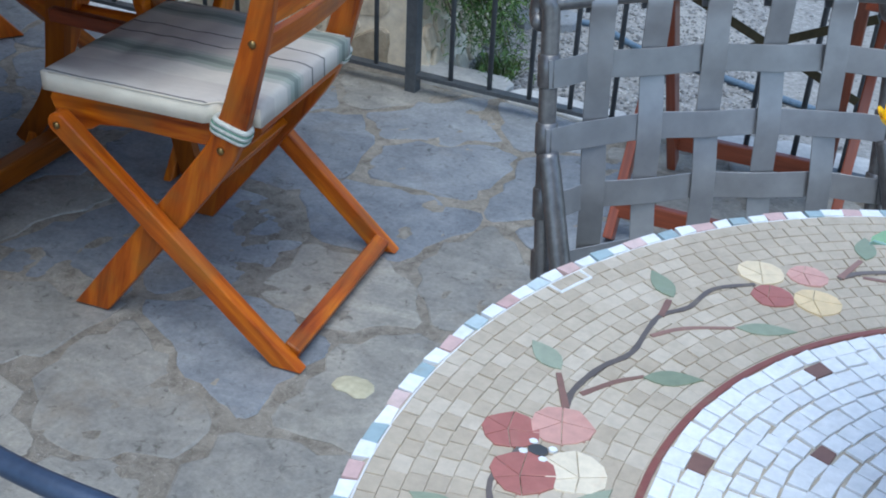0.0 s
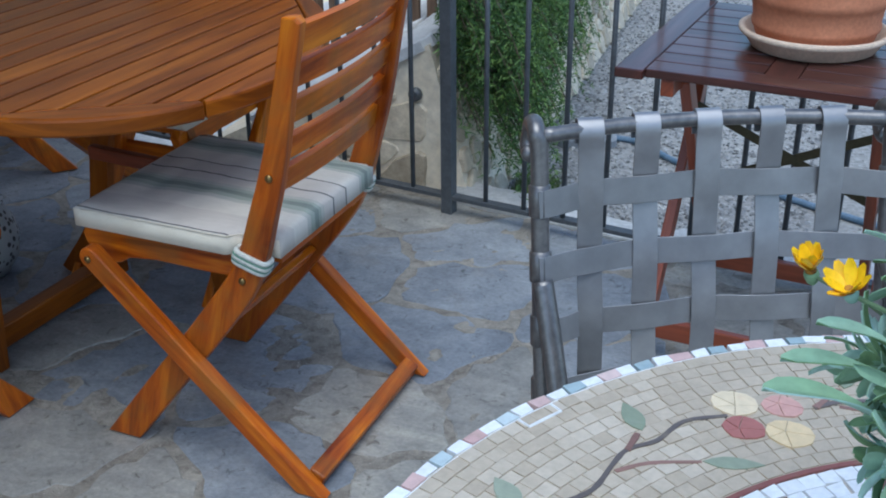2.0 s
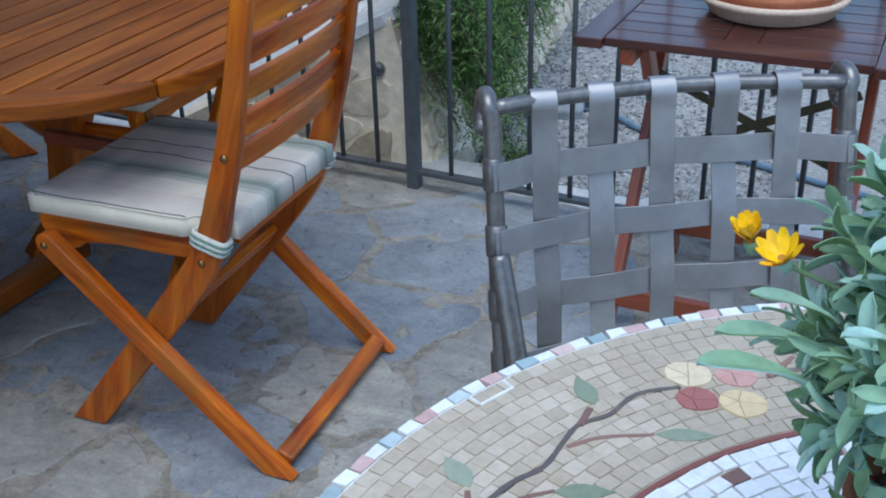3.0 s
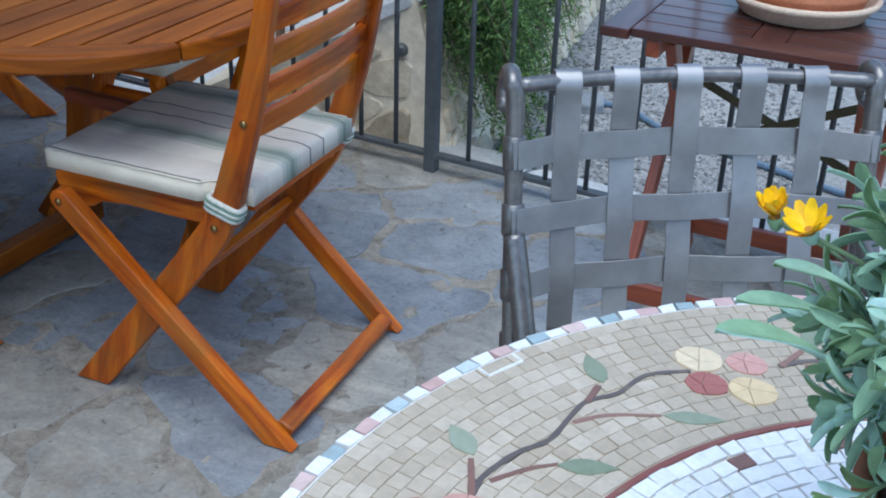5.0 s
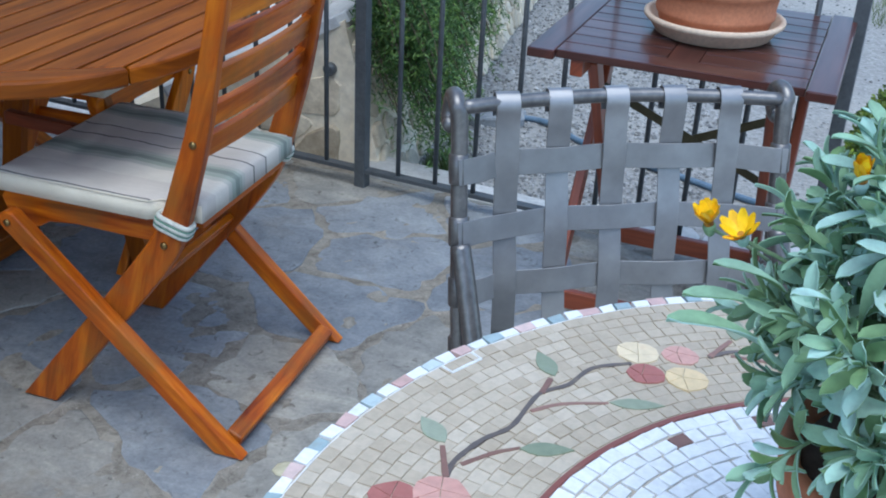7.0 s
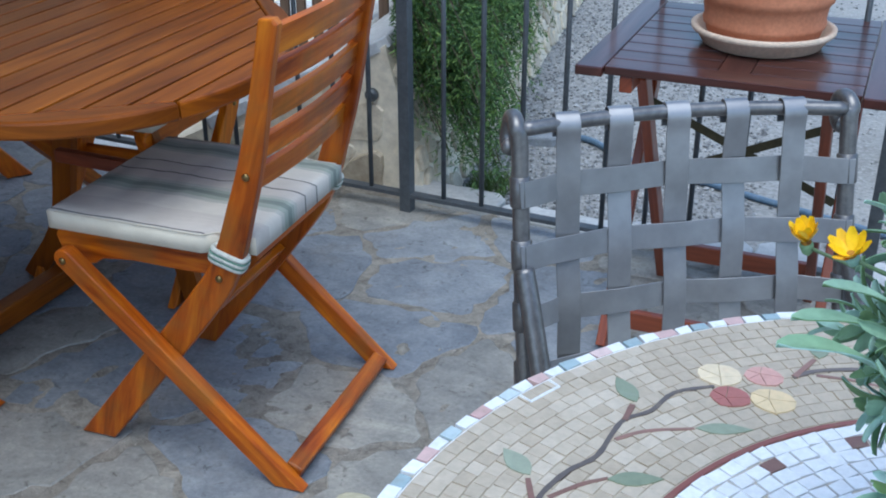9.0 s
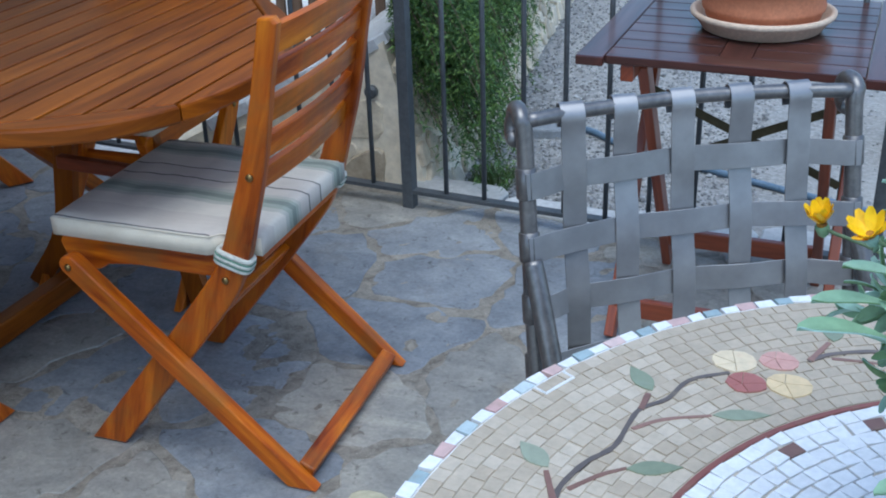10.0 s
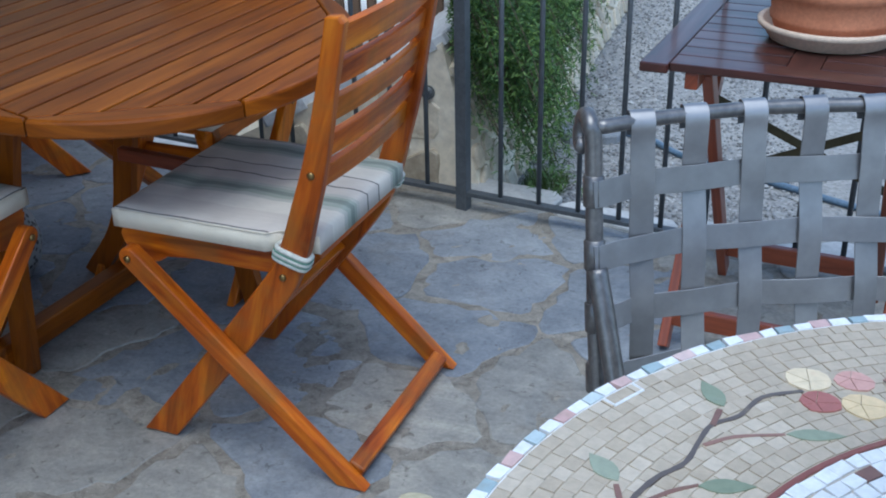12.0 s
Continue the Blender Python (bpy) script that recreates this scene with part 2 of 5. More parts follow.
RING_TILE = tile("brown_red_ring", (0.20, 0.065, 0.05), (0.24, 0.08, 0.062), (0.28, 0.10, 0.075))
PINK_TILE = tile("pink_tile", (0.50, 0.25, 0.205), (0.55, 0.295, 0.245), (0.59, 0.35, 0.30), 0.35, (0.40, 0.17, 0.14))
CREAM_TILE = tile("cream_tile", (0.66, 0.50, 0.27), (0.70, 0.57, 0.37), (0.74, 0.65, 0.50), 0.35, (0.62, 0.36, 0.20))
RIM_PINK = tile("pale_pink_tile", (0.52, 0.33, 0.31), (0.59, 0.42, 0.39), (0.66, 0.52, 0.49))
RIM_BLUE = tile("pale_blue_tile", (0.30, 0.39, 0.42), (0.40, 0.49, 0.515), (0.54, 0.61, 0.625))
TWIG_TILE = tile("brown_twig_tile", (0.105, 0.085, 0.075), (0.14, 0.112, 0.098), (0.185, 0.145, 0.122))
LEAF_TILE = tile("green_leaf_tile", (0.20, 0.235, 0.155), (0.245, 0.28, 0.195), (0.30, 0.33, 0.245), 0.3, (0.40, 0.43, 0.36))
BLACK_TILE = tile("black_tile", (0.03, 0.03, 0.03), (0.05, 0.05, 0.05), (0.07, 0.07, 0.07))
ROSEMARY = leafy("rosemary_needles", (0.028, 0.072, 0.018), (0.075, 0.155, 0.034), (0.18, 0.285, 0.06), 0.6)
BARK = speckled("bark", (0.07, 0.05, 0.035), (0.14, 0.10, 0.07), 30, 0.9, 0, 0.6)
BOXLEAF = leafy("box_leaves", (0.05, 0.09, 0.010), (0.12, 0.19, 0.018), (0.25, 0.31, 0.035), 0.5)
GRASS = leafy("grass_blades", (0.05, 0.09, 0.02), (0.09, 0.14, 0.035), (0.15, 0.19, 0.06), 0.6)
GREY_LEAF = leafy("grey_green_leaf", (0.19, 0.315, 0.125), (0.35, 0.545, 0.385), (0.50, 0.71, 0.66), 0.74, False, 90, 0.24)
YELLOW_LEAF = leafy("yellowing_leaf", (0.24, 0.30, 0.04), (0.32, 0.38, 0.06), (0.38, 0.42, 0.10), 0.6, False, 90)
PETAL = leafy("yellow_petal", (0.95, 0.54, 0.001), (0.97, 0.62, 0.002), (0.98, 0.68, 0.005), 0.5, False, 80, 0.12)
CENTRE = speckled("flower_centre", (0.16, 0.06, 0.01), (0.45, 0.22, 0.02), 200, 0.8)


def cushion_cloth():
    """Beige cloth with shaded green bands and thin dark lines that run from front to back."""
    s = Shade("striped_cloth", 0.92, specular=0.25)
    tc = s.node("ShaderNodeTexCoord")
    sep = s.node("ShaderNodeSeparateXYZ")
    s.link(tc.outputs["UV"], sep.inputs[0])
    nrm = s.node("ShaderNodeMath")
    nrm.operation = "DIVIDE"
    nrm.inputs[1].default_value = 0.41
    s.link(sep.outputs["Y"], nrm.inputs[0])
    beige, cream, green, deep, line = (0.50, 0.45, 0.40), (0.56, 0.515, 0.45), (0.31, 0.335, 0.285), (0.21, 0.235, 0.205), (0.15, 0.14, 0.135)
    mid = (0.42, 0.405, 0.355)
    r = s.node("ShaderNodeValToRGB")
    r.color_ramp.interpolation = "CONSTANT"
    el = r.color_ramp.elements
    stops = [(0.0, line), (0.015, cream), (0.062, mid), (0.085, green), (0.12, deep), (0.15, green), (0.18, mid), (0.205, cream), (0.335, line), (0.345, beige), (0.455, line), (0.466, beige)]
    stops += [(0.55, mid), (0.575, green), (0.60, deep), (0.635, green), (0.67, mid), (0.70, cream), (0.82, beige), (0.977, line), (0.985, cream)]
    while len(el) < len(stops):
        el.new(0.5)
    for e, (p, c) in zip(el, stops):
        e.position, e.color = p, (*c, 1)
    s.link(nrm.outputs[0], r.inputs[0])
    v = s.coords("Object")
    weave, folds = s.noise(v, 600, 2, 0.5), s.noise(v, 14, 4, 0.6)
    thread = s.noise(s.coords("UV", (30, 900, 1)), 1.0, 2, 0.5)
    c = s.mix(r.outputs[0], s.ramp(folds, (0.3, (0.92, 0.92, 0.92)), (0.7, (1.05, 1.05, 1.05))), 1.0, "MULTIPLY")
    c = s.mix(c, s.ramp(thread, (0.3, (0.90, 0.90, 0.90)), (0.7, (1.08, 1.08, 1.08))), 0.6, "MULTIPLY")
    s.colour(c)
    s.bump(folds, 0.35, 0.006)
    s.bump(weave, 0.25, 0.0006)
    return s.m


CLOTH = cushion_cloth()
WHITE_CLOTH = speckled("white_cloth", (0.60, 0.53, 0.42), (0.70, 0.63, 0.51), 14, 0.92, 0, 0.15, 900)


# ---------------------------------------------------------------- builders
def thing(name, label, category, x=0.0, y=0.0, z=0.0, rz=0.0, group="", kind=""):
    ob = new(name)
    ob.empty_display_size = 0.1
    ob.matrix_basis = pose(x, y, z, 0, 0, rz)
    return tagged(ob, label, category, group, kind)


def mesh_from(bm, name, material, smooth=False):
    me = bpy.data.meshes.new(name)
    bm.normal_update()
    bm.to_mesh(me)
    bm.free()
    me.materials.append(material)
    if smooth:
        me.shade_smooth()
    if smooth == "creased":
        me.set_sharp_from_angle(angle=radians(35))
    return me


def part(name, bm, material, parent, label="", smooth=False):
    ob = new(name, mesh_from(bm, name, material, smooth))
    ob.parent = parent
    return tagged(ob, label) if label else ob


def piece(name, me, parent, m=None):
    ob = new(name, me)
    ob.parent = parent
    if m is not None:
        ob.matrix_basis = m
    return ob


def grain(bm, faces, p0, d, side):
    """UVs in metres, u along the grain."""
    uv = bm.loops.layers.uv.verify()
    up = d.cross(side)
    shift = random.random() * 5
    for f in faces:
        for l in f.loops:
            q = l.vert.co - p0
            l[uv].uv = (q.dot(d) + shift, q.dot(side) + 0.8 * q.dot(up) + shift)


def beam(bm, p0, p1, width, height, side=(0, 1, 0), bevel=0.003, segments=2):
    """A bar with a rectangular section from p0 to p1; width is along side."""
    p0, p1, side = Vector(p0), Vector(p1), Vector(side)
    d = (p1 - p0).normalized()
    side = (side - side.dot(d) * d).normalized()
    up = d.cross(side)
    vs = [bm.verts.new(p + side * (a * width / 2) + up * (b * height / 2)) for p in (p0, p1) for a, b in ((-1, -1), (1, -1), (1, 1), (-1, 1))]
    idx = ((3, 2, 1, 0), (4, 5, 6, 7), (0, 1, 5, 4), (1, 2, 6, 5), (2, 3, 7, 6), (3, 0, 4, 7))
    fs = [bm.faces.new([vs[i] for i in q]) for q in idx]
    if bevel:
        es = list({e for f in fs for e in f.edges})
        out = bmesh.ops.bevel(bm, geom=es, offset=bevel, segments=segments, profile=0.5, affect="EDGES", clamp_overlap=True)
        fs = list({f for v in out["verts"] for f in v.link_faces} | {f for f in fs if f.is_valid})
    grain(bm, fs, p0, d, side)
    return bm


def slab(bm, outline, lo, hi, axis="y", bevel=0.003, along=(0, 0, 1)):
    """An outline in the x-z plane (axis y) or x-y plane (axis z), given thickness from lo to hi."""
    put = (lambda p, w: Vector((p[0], w, p[1]))) if axis == "y" else (lambda p, w: Vector((p[0], p[1], w)))
    a, b = [bm.verts.new(put(p, lo)) for p in outline], [bm.verts.new(put(p, hi)) for p in outline]
    n = len(outline)
    fs = [bm.faces.new(a[::-1]), bm.faces.new(b)]
    fs += [bm.faces.new((a[i], a[(i + 1) % n], b[(i + 1) % n], b[i])) for i in range(n)]
    bmesh.ops.recalc_face_normals(bm, faces=fs)
    if bevel:
        rim = list({e for f in fs[:2] for e in f.edges})
        out = bmesh.ops.bevel(bm, geom=rim, offset=bevel, segments=2, profile=0.5, affect="EDGES", clamp_overlap=True)
        fs = list({f for v in out["verts"] for f in v.link_faces} | {f for f in fs if f.is_valid})
    d = Vector(along).normalized()
    side = Vector((0, 1, 0)) if axis == "y" else Vector((0, 0, 1))
    grain(bm, fs, put(outline[0], lo), d, side)
    return bm


def smooth_line(points, steps=6):
    """A Catmull-Rom line through the points."""
    ps = [Vector(p) for p in points]
    ps = [2 * ps[0] - ps[1], *ps, 2 * ps[-1] - ps[-2]]
    out = []
    for a, b, c, d in zip(ps, ps[1:], ps[2:], ps[3:]):
        for k in range(steps):
            t = k / steps
            out.append(0.5 * (2 * b + (c - a) * t + (2 * a - 5 * b + 4 * c - d) * t * t + (3 * b - a - 3 * c + d) * t**3))
    return out + [ps[-2]]


def tube(bm, points, radius, sides=12, caps=True):
    """A round bar along a line; radius is a number or one for each point."""
    ps = [Vector(p) for p in points]
    rs = radius if isinstance(radius, (list, tuple)) else [radius] * len(ps)
    d = (ps[1] - ps[0]).normalized()
    ref = d.orthogonal().normalized()
    rings = []
    for i, p in enumerate(ps):
        nd = (ps[min(i + 1, len(ps) - 1)] - ps[max(i - 1, 0)]).normalized()
        ref = (ref - ref.dot(nd) * nd).normalized()
        b = nd.cross(ref)
        rings.append([bm.verts.new(p + rs[i] * (math.cos(a) * ref + math.sin(a) * b)) for a in (2 * math.pi * k / sides for k in range(sides))])
    for r0, r1 in zip(rings, rings[1:]):
        for k in range(sides):
            bm.faces.new((r0[k], r0[(k + 1) % sides], r1[(k + 1) % sides], r1[k]))
    if caps:
        bm.faces.new(rings[0][::-1])
        bm.faces.new(rings[-1])
    return bm


def ribbon(bm, points, side, width, thick):
    """A flat band along a line; side is its width's direction."""
    ps, side = [Vector(p) for p in points], Vector(side).normalized()
    rings = []
    for i, p in enumerate(ps):
        d = (ps[min(i + 1, len(ps) - 1)] - ps[max(i - 1, 0)]).normalized()
        s = (side - side.dot(d) * d).normalized()
        n = d.cross(s)
        rings.append([bm.verts.new(p + s * a * width / 2 + n * b * thick / 2) for a, b in ((-1, -0.4), (-0.97, -1), (0.97, -1), (1, -0.4), (1, 0.4), (0.97, 1), (-0.97, 1), (-1, 0.4))])
    for r0, r1 in zip(rings, rings[1:]):
        for k in range(8):
            bm.faces.new((r0[k], r0[(k + 1) % 8], r1[(k + 1) % 8], r1[k]))
    bm.faces.new(rings[0][::-1])
    bm.faces.new(rings[-1])
    return bm


def lathe(bm, profile, sides=48, x=0.0, y=0.0):
    """A turned body from (radius, height) pairs."""
    rings = []
    for r, z in profile:
        rings.append([bm.verts.new((x + r * math.cos(a), y + r * math.sin(a), z)) for a in (2 * math.pi * k / sides for k in range(sides))])
    for r0, r1 in zip(rings, rings[1:]):
        for k in range(sides):
            bm.faces.new((r0[k], r0[(k + 1) % sides], r1[(k + 1) % sides], r1[k]))
    bm.faces.new(rings[0][::-1])
    bm.faces.new(rings[-1])
    return bm


def cut(poly, p, n):
    """The side of a convex outline that lies against n from the line through p."""
    out = []
    for a, b in zip(poly, poly[1:] + poly[:1]):
        da, db = (a[0] - p[0]) * n[0] + (a[1] - p[1]) * n[1], (b[0] - p[0]) * n[0] + (b[1] - p[1]) * n[1]
        if da <= 0:
            out.append(a)
        if da * db < 0:
            k = da / (da - db)
            out.append((a[0] + k * (b[0] - a[0]), a[1] + k * (b[1] - a[1])))
    return out


def cells(seeds, box, gap):
    """The cells round the seeds within a box, each drawn in by half a gap."""
    x0, y0, x1, y1 = box
    for s in seeds:
        poly = [(x0, y0), (x1, y0), (x1, y1), (x0, y1)]
        for o in seeds:
            d = (o[0] - s[0], o[1] - s[1])
            far = math.hypot(*d)
            if 0 < far < 1.6:
                n = (d[0] / far, d[1] / far)
                poly = cut(poly, (s[0] + d[0] / 2 - n[0] * gap / 2, s[1] + d[1] / 2 - n[1] * gap / 2), n)
                if len(poly) < 3:
                    break
        if len(poly) >= 3:
            yield s, poly


def rough_outline(poly, step=0.06, wobble=0.012):
    """The outline with its sides broken up and its corners worn round."""
    n, pts = len(poly), []
    for a, b in zip(poly, poly[1:] + poly[:1]):
        long = math.hypot(b[0] - a[0], b[1] - a[1])
        k = max(2, int(long / step))
        for i in range(k):
            t = (i + 0.5) / k
            pts.append((a[0] + t * (b[0] - a[0]), a[1] + t * (b[1] - a[1])))
    cx, cy = sum(p[0] for p in pts) / len(pts), sum(p[1] for p in pts) / len(pts)
    out = []
    for x, y in pts:
        far = math.hypot(x - cx, y - cy) or 1
        k = 1 + wobble * noise.noise(Vector((x * 14, y * 14, 3.0))) / far * 1.5
        out.append((cx + (x - cx) * k, cy + (y - cy) * k))
    return out


def stone_top(bm, outline, z0, z1, cushion=0.004):
    """A stone with a worn edge: a skirt, a chamfer and a top with a little rise and fall."""
    n = len(outline)
    cx, cy = sum(p[0] for p in outline) / n, sum(p[1] for p in outline) / n

    def ring(k, z, bumpy):
        return [bm.verts.new((cx + (x - cx) * k, cy + (y - cy) * k, z + bumpy * 0.004 * noise.noise(Vector((x * 5, y * 5, 7))))) for x, y in outline]

    size = max(math.hypot(x - cx, y - cy) for x, y in outline)
    a, b, c = ring(1, z0, 0), ring(1, z1 - cushion, 1), ring(1 - 0.006 / size, z1, 1)
    d = ring(0.5, z1 + 0.001, 1)
    mid = bm.verts.new((cx, cy, z1 + 0.001))
    for r0, r1 in ((a, b), (b, c), (c, d)):
        for k in range(n):
            bm.faces.new((r0[k], r0[(k + 1) % n], r1[(k + 1) % n], r1[k]))
    for k in range(n):
        bm.faces.new((d[k], d[(k + 1) % n], mid))
    return bm


# ---------------------------------------------------------------- ground, terrace, wall, railing
GROUND_Z = -0.12
EDGE_X, EDGE_Y, EDGE_TURN = -0.298, 1.272, -5.5  # the corner post, and how the terrace edge runs from it


def flat(bm, x0, y0, x1, y1, z):
    bm.faces.new([bm.verts.new((x, y, z)) for x, y in ((x0, y0), (x1, y0), (x1, y1), (x0, y1))])
    return bm


ground = new("ground", mesh_from(flat(bmesh.new(), -400, -400, 400, 400, GROUND_Z), "ground", GRAVEL))
tagged(ground, "pale grey gravel and dusty earth below the terrace", "ground", kind="structure")



def edge_y(x, back=0.0):
    """Where the terrace ends at x; back is how far beyond the railing."""
    return EDGE_Y + back + math.tan(radians(EDGE_TURN)) * (x - EDGE_X)


floor = new("floor", mesh_from(slab(bmesh.new(), [(-3.4, -2.76), (2.4, -2.76), (2.4, edge_y(2.4, 0.18)), (-0.42, edge_y(-0.42, 0.18)), (-3.4, 1.48)], -0.324, -0.016, "z", 0.004), "floor", MORTAR))
tagged(floor, "terrace of grey flagstones laid in sandy mortar", "floor", kind="structure")

# unseen wall and roof, added to shade the left side and close the place
PLASTER = speckled("ochre_plaster", (0.38, 0.30, 0.21), (0.46, 0.38, 0.28), 3, 0.9, 0, 0.3, 40)
shade_wall = new("wall_house", mesh_from(slab(bmesh.new(), [(-2.75, 6.3), (-2.75, -2.8), (-1.6, -2.8), (-1.6, -2.5), (-2.45, -2.5), (-2.45, 6.0), (-1.3, 6.0), (-1.3, 6.3)], -0.12, 3.2, "z", 0.0), "wall_house", PLASTER))
tagged(shade_wall, "plain unseen ochre plastered wall added to darken the terrace", "wall", kind="structure")
roof = new("ceiling", mesh_from(beam(bmesh.new(), (-2.75, -0.85, 2.12), (-0.62, -0.85, 2.12), 3.1, 0.12, (0, 1, 0), 0.0), "ceiling", TABLE_WOOD))
tagged(roof, "unseen brown wooden roof added to shade the dining table", "ceiling", kind="structure")

# the low rubble wall that runs back from the railing; its open face leans a little
wall = thing("wall_garden", "low beige rubble stone wall with pale cap stones", "wall", -0.40, 1.42, GROUND_Z, 0, kind="structure")
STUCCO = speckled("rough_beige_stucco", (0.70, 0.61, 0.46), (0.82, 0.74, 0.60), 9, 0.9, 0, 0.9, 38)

def wall_core():
    bm = bmesh.new()
    xs = (0.0, -0.15, -0.30, -0.45, -0.60, -0.75, -0.90, -3.2)
    rows = []
    for y in (0.0, 1.2, 2.4, 3.6):
        row = []
        for x in xs:
            px = x - 0.02 - 0.078 * y
            z = 0.555 - 0.52 * min(0.9, -x)
            row.append((bm.verts.new((px, y, z)), bm.verts.new((px + (0.15 if x > -0.1 else 0.0), y, 0.0))))
        rows.append(row)
    for r0, r1 in zip(rows, rows[1:]):
        for a, b in zip(range(len(xs) - 1), range(1, len(xs))):
            bm.faces.new((r0[a][0], r1[a][0], r1[b][0], r0[b][0]))
        bm.faces.new((r0[0][1], r1[0][1], r1[0][0], r0[0][0]))
    for row in (rows[0], rows[-1]):
        for a, b in zip(range(len(xs) - 1), range(1, len(xs))):
            bm.faces.new((row[a][0], row[b][0], row[b][1], row[a][1]))
    bmesh.ops.recalc_face_normals(bm, faces=bm.faces)
    return bm


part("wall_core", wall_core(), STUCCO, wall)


def railing():
    t = thing("railing", "dark grey painted iron railing along the terrace edge", "railing", EDGE_X, EDGE_Y, 0, EDGE_TURN)
    for x, w in ((0.0, 0.034), (1.265, 0.032), (-1.40, 0.036), (-2.72, 0.036)):
        bm = beam(bmesh.new(), (x, 0, -0.004), (x, 0, 1.0), w, w, (1, 0, 0), 0.002)
        part("post", bm, IRON, t)
    part("bottom_rail", beam(bmesh.new(), (-2.72, 0, 0.048), (1.265, 0, 0.048), 0.030, 0.012, (0, 1, 0), 0.001), IRON, t)
    part("top_rail", beam(bmesh.new(), (-2.74, 0, 1.0), (1.285, 0, 1.0), 0.042, 0.012, (0, 1, 0), 0.002), IRON, t)
    bar = mesh_from(tube(bmesh.new(), [(0, 0, 0.05), (0, 0, 0.997)], 0.0070, 10), "bar", IRON, True)
    for k in range(-23, 12):
        x = 0.117 * k
        if k not in (0, -12) and x < 1.22:
            piece("bar", bar, t, pose(x, 0, 0, 0, 0, 40 * k))
    return t


railing()


def garden_hose():
    t = thing("garden_hose", "dull blue garden hose lying across the gravel", "hose", 0.4, 2.05, GROUND_Z + 0.012)
    line = smooth_line([(-0.50, 0.25, 0), (-0.38, 0.225, 0.004), (-0.22, 0.10, 0), (0.06, -0.03, 0.004), (0.34, -0.14, 0), (0.75, -0.30, 0.003), (1.3, -0.42, 0)], 8)
    part("hose", tube(bmesh.new(), line, 0.011, 10), speckled("blue_hose", (0.09, 0.15, 0.22), (0.14, 0.21, 0.30), 30, 0.5), t, smooth=True)


garden_hose()


def picket_fence():
    t = thing("picket_fence", "weathered brown wooden picket fence beyond the wall", "fence", -1.45, 2.06, 0.0, -6)
    rr = random.Random(77)
    for k in range(26):
        x = -0.85 + 0.066 * k
        part("picket", beam(bmesh.new(), (x, 0, 0.02), (x + rr.uniform(-0.006, 0.006), 0, 0.95 + rr.uniform(-0.02, 0.02)), 0.034, 0.016, (1, 0, 0), 0.002), WEATHERED, t)
    for z in (0.50, 0.85):
        part("fence_rail", beam(bmesh.new(), (-0.9, 0.022, z), (0.86, 0.022, z), 0.024, 0.05, (0, 1, 0), 0.002), WEATHERED, t)


WEATHERED = wood("weathered_wood", (0.07, 0.045, 0.03), (0.15, 0.10, 0.07), (0.24, 0.175, 0.13), (0.6, 0.85), 0.0)
picket_fence()


def wall_disc():
    t = thing("wall_disc", "small dark iron disc fixed to the rubble wall", "disc", -0.462, 1.412, 0.285)
    bm = tube(bmesh.new(), [(0, 0.012, 0), (0, -0.006, 0), (0, -0.014, 0)], [0.020, 0.020, 0.014], 20)
    part("plate", bm, IRON, t, smooth=False)


wall_disc()


def planter():
    t = thing("planter", "round planter speckled black and white, standing on the terrace", "planter", -1.27, 0.46, -0.004)
    s = Shade("speckled_glaze", 0.4, coat=0.3)
    v = s.coords("Object", shuffle=False)
    cell = s.node("ShaderNodeTexVoronoi", Scale=55.0)
    s.link(v, cell.inputs["Vector"])
    s.colour(s.ramp(cell.outputs["Distance"], (0.30, (0.03, 0.03, 0.035)), (0.42, (0.38, 0.39, 0.40))))
    prof = [(0.06, 0.0), (0.075, 0.005), (0.105, 0.05), (0.115, 0.10), (0.105, 0.15), (0.085, 0.185), (0.090, 0.20), (0.080, 0.20), (0.070, 0.17), (0.001, 0.165)]
    part("body", lathe(bmesh.new(), prof, 40), s.m, t, smooth=True)
    part("soil", lathe(bmesh.new(), [(0.071, 0.166), (0.065, 0.172), (0.001, 0.174)], 24), SOIL, t, "dark potting soil", True)


planter()


# ---------------------------------------------------------------- folding wooden chairs
def centre_line(z):
    """How far forward the chair's post stands at a height."""
    pts = [(0.0, 0.455), (0.335, 0.213), (0.44, 0.148), (0.55, 0.110), (0.65, 0.080), (0.80, 0.047), (0.90, 0.026)]
    for (z0, x0), (z1, x1) in zip(pts, pts[1:]):
        if z <= z1:
            return x0 + (x1 - x0) * (z - z0) / (z1 - z0)
    return pts[-1][1]


def post_outline():
    line = smooth_line([(0.508, 0, -0.033), (0.216, 0, 0.335), (0.148, 0, 0.44), (0.110, 0, 0.55), (0.080, 0, 0.65), (0.047, 0, 0.80), (0.029, 0, 0.886)], 5)
    left, right = [], []
    for i, p in enumerate(line):
        d = (line[min(i + 1, len(line) - 1)] - line[max(i - 1, 0)]).normalized()
        w = 0.5 * (0.060 if p.z < 0.36 else 0.060 - 0.026 * min(1.0, (p.z - 0.36) / 0.42))
        left.append((p.x - d.z * w, p.z + d.x * w))
        right.append((p.x + d.z * w, p.z - d.x * w))
    tip = line[-1]
    crown = [(tip.x + 0.009, tip.z + 0.006), (tip.x - 0.009, tip.z + 0.006)]
    return cut(right + crown + left[::-1], (0, 0.0), (0, -1))


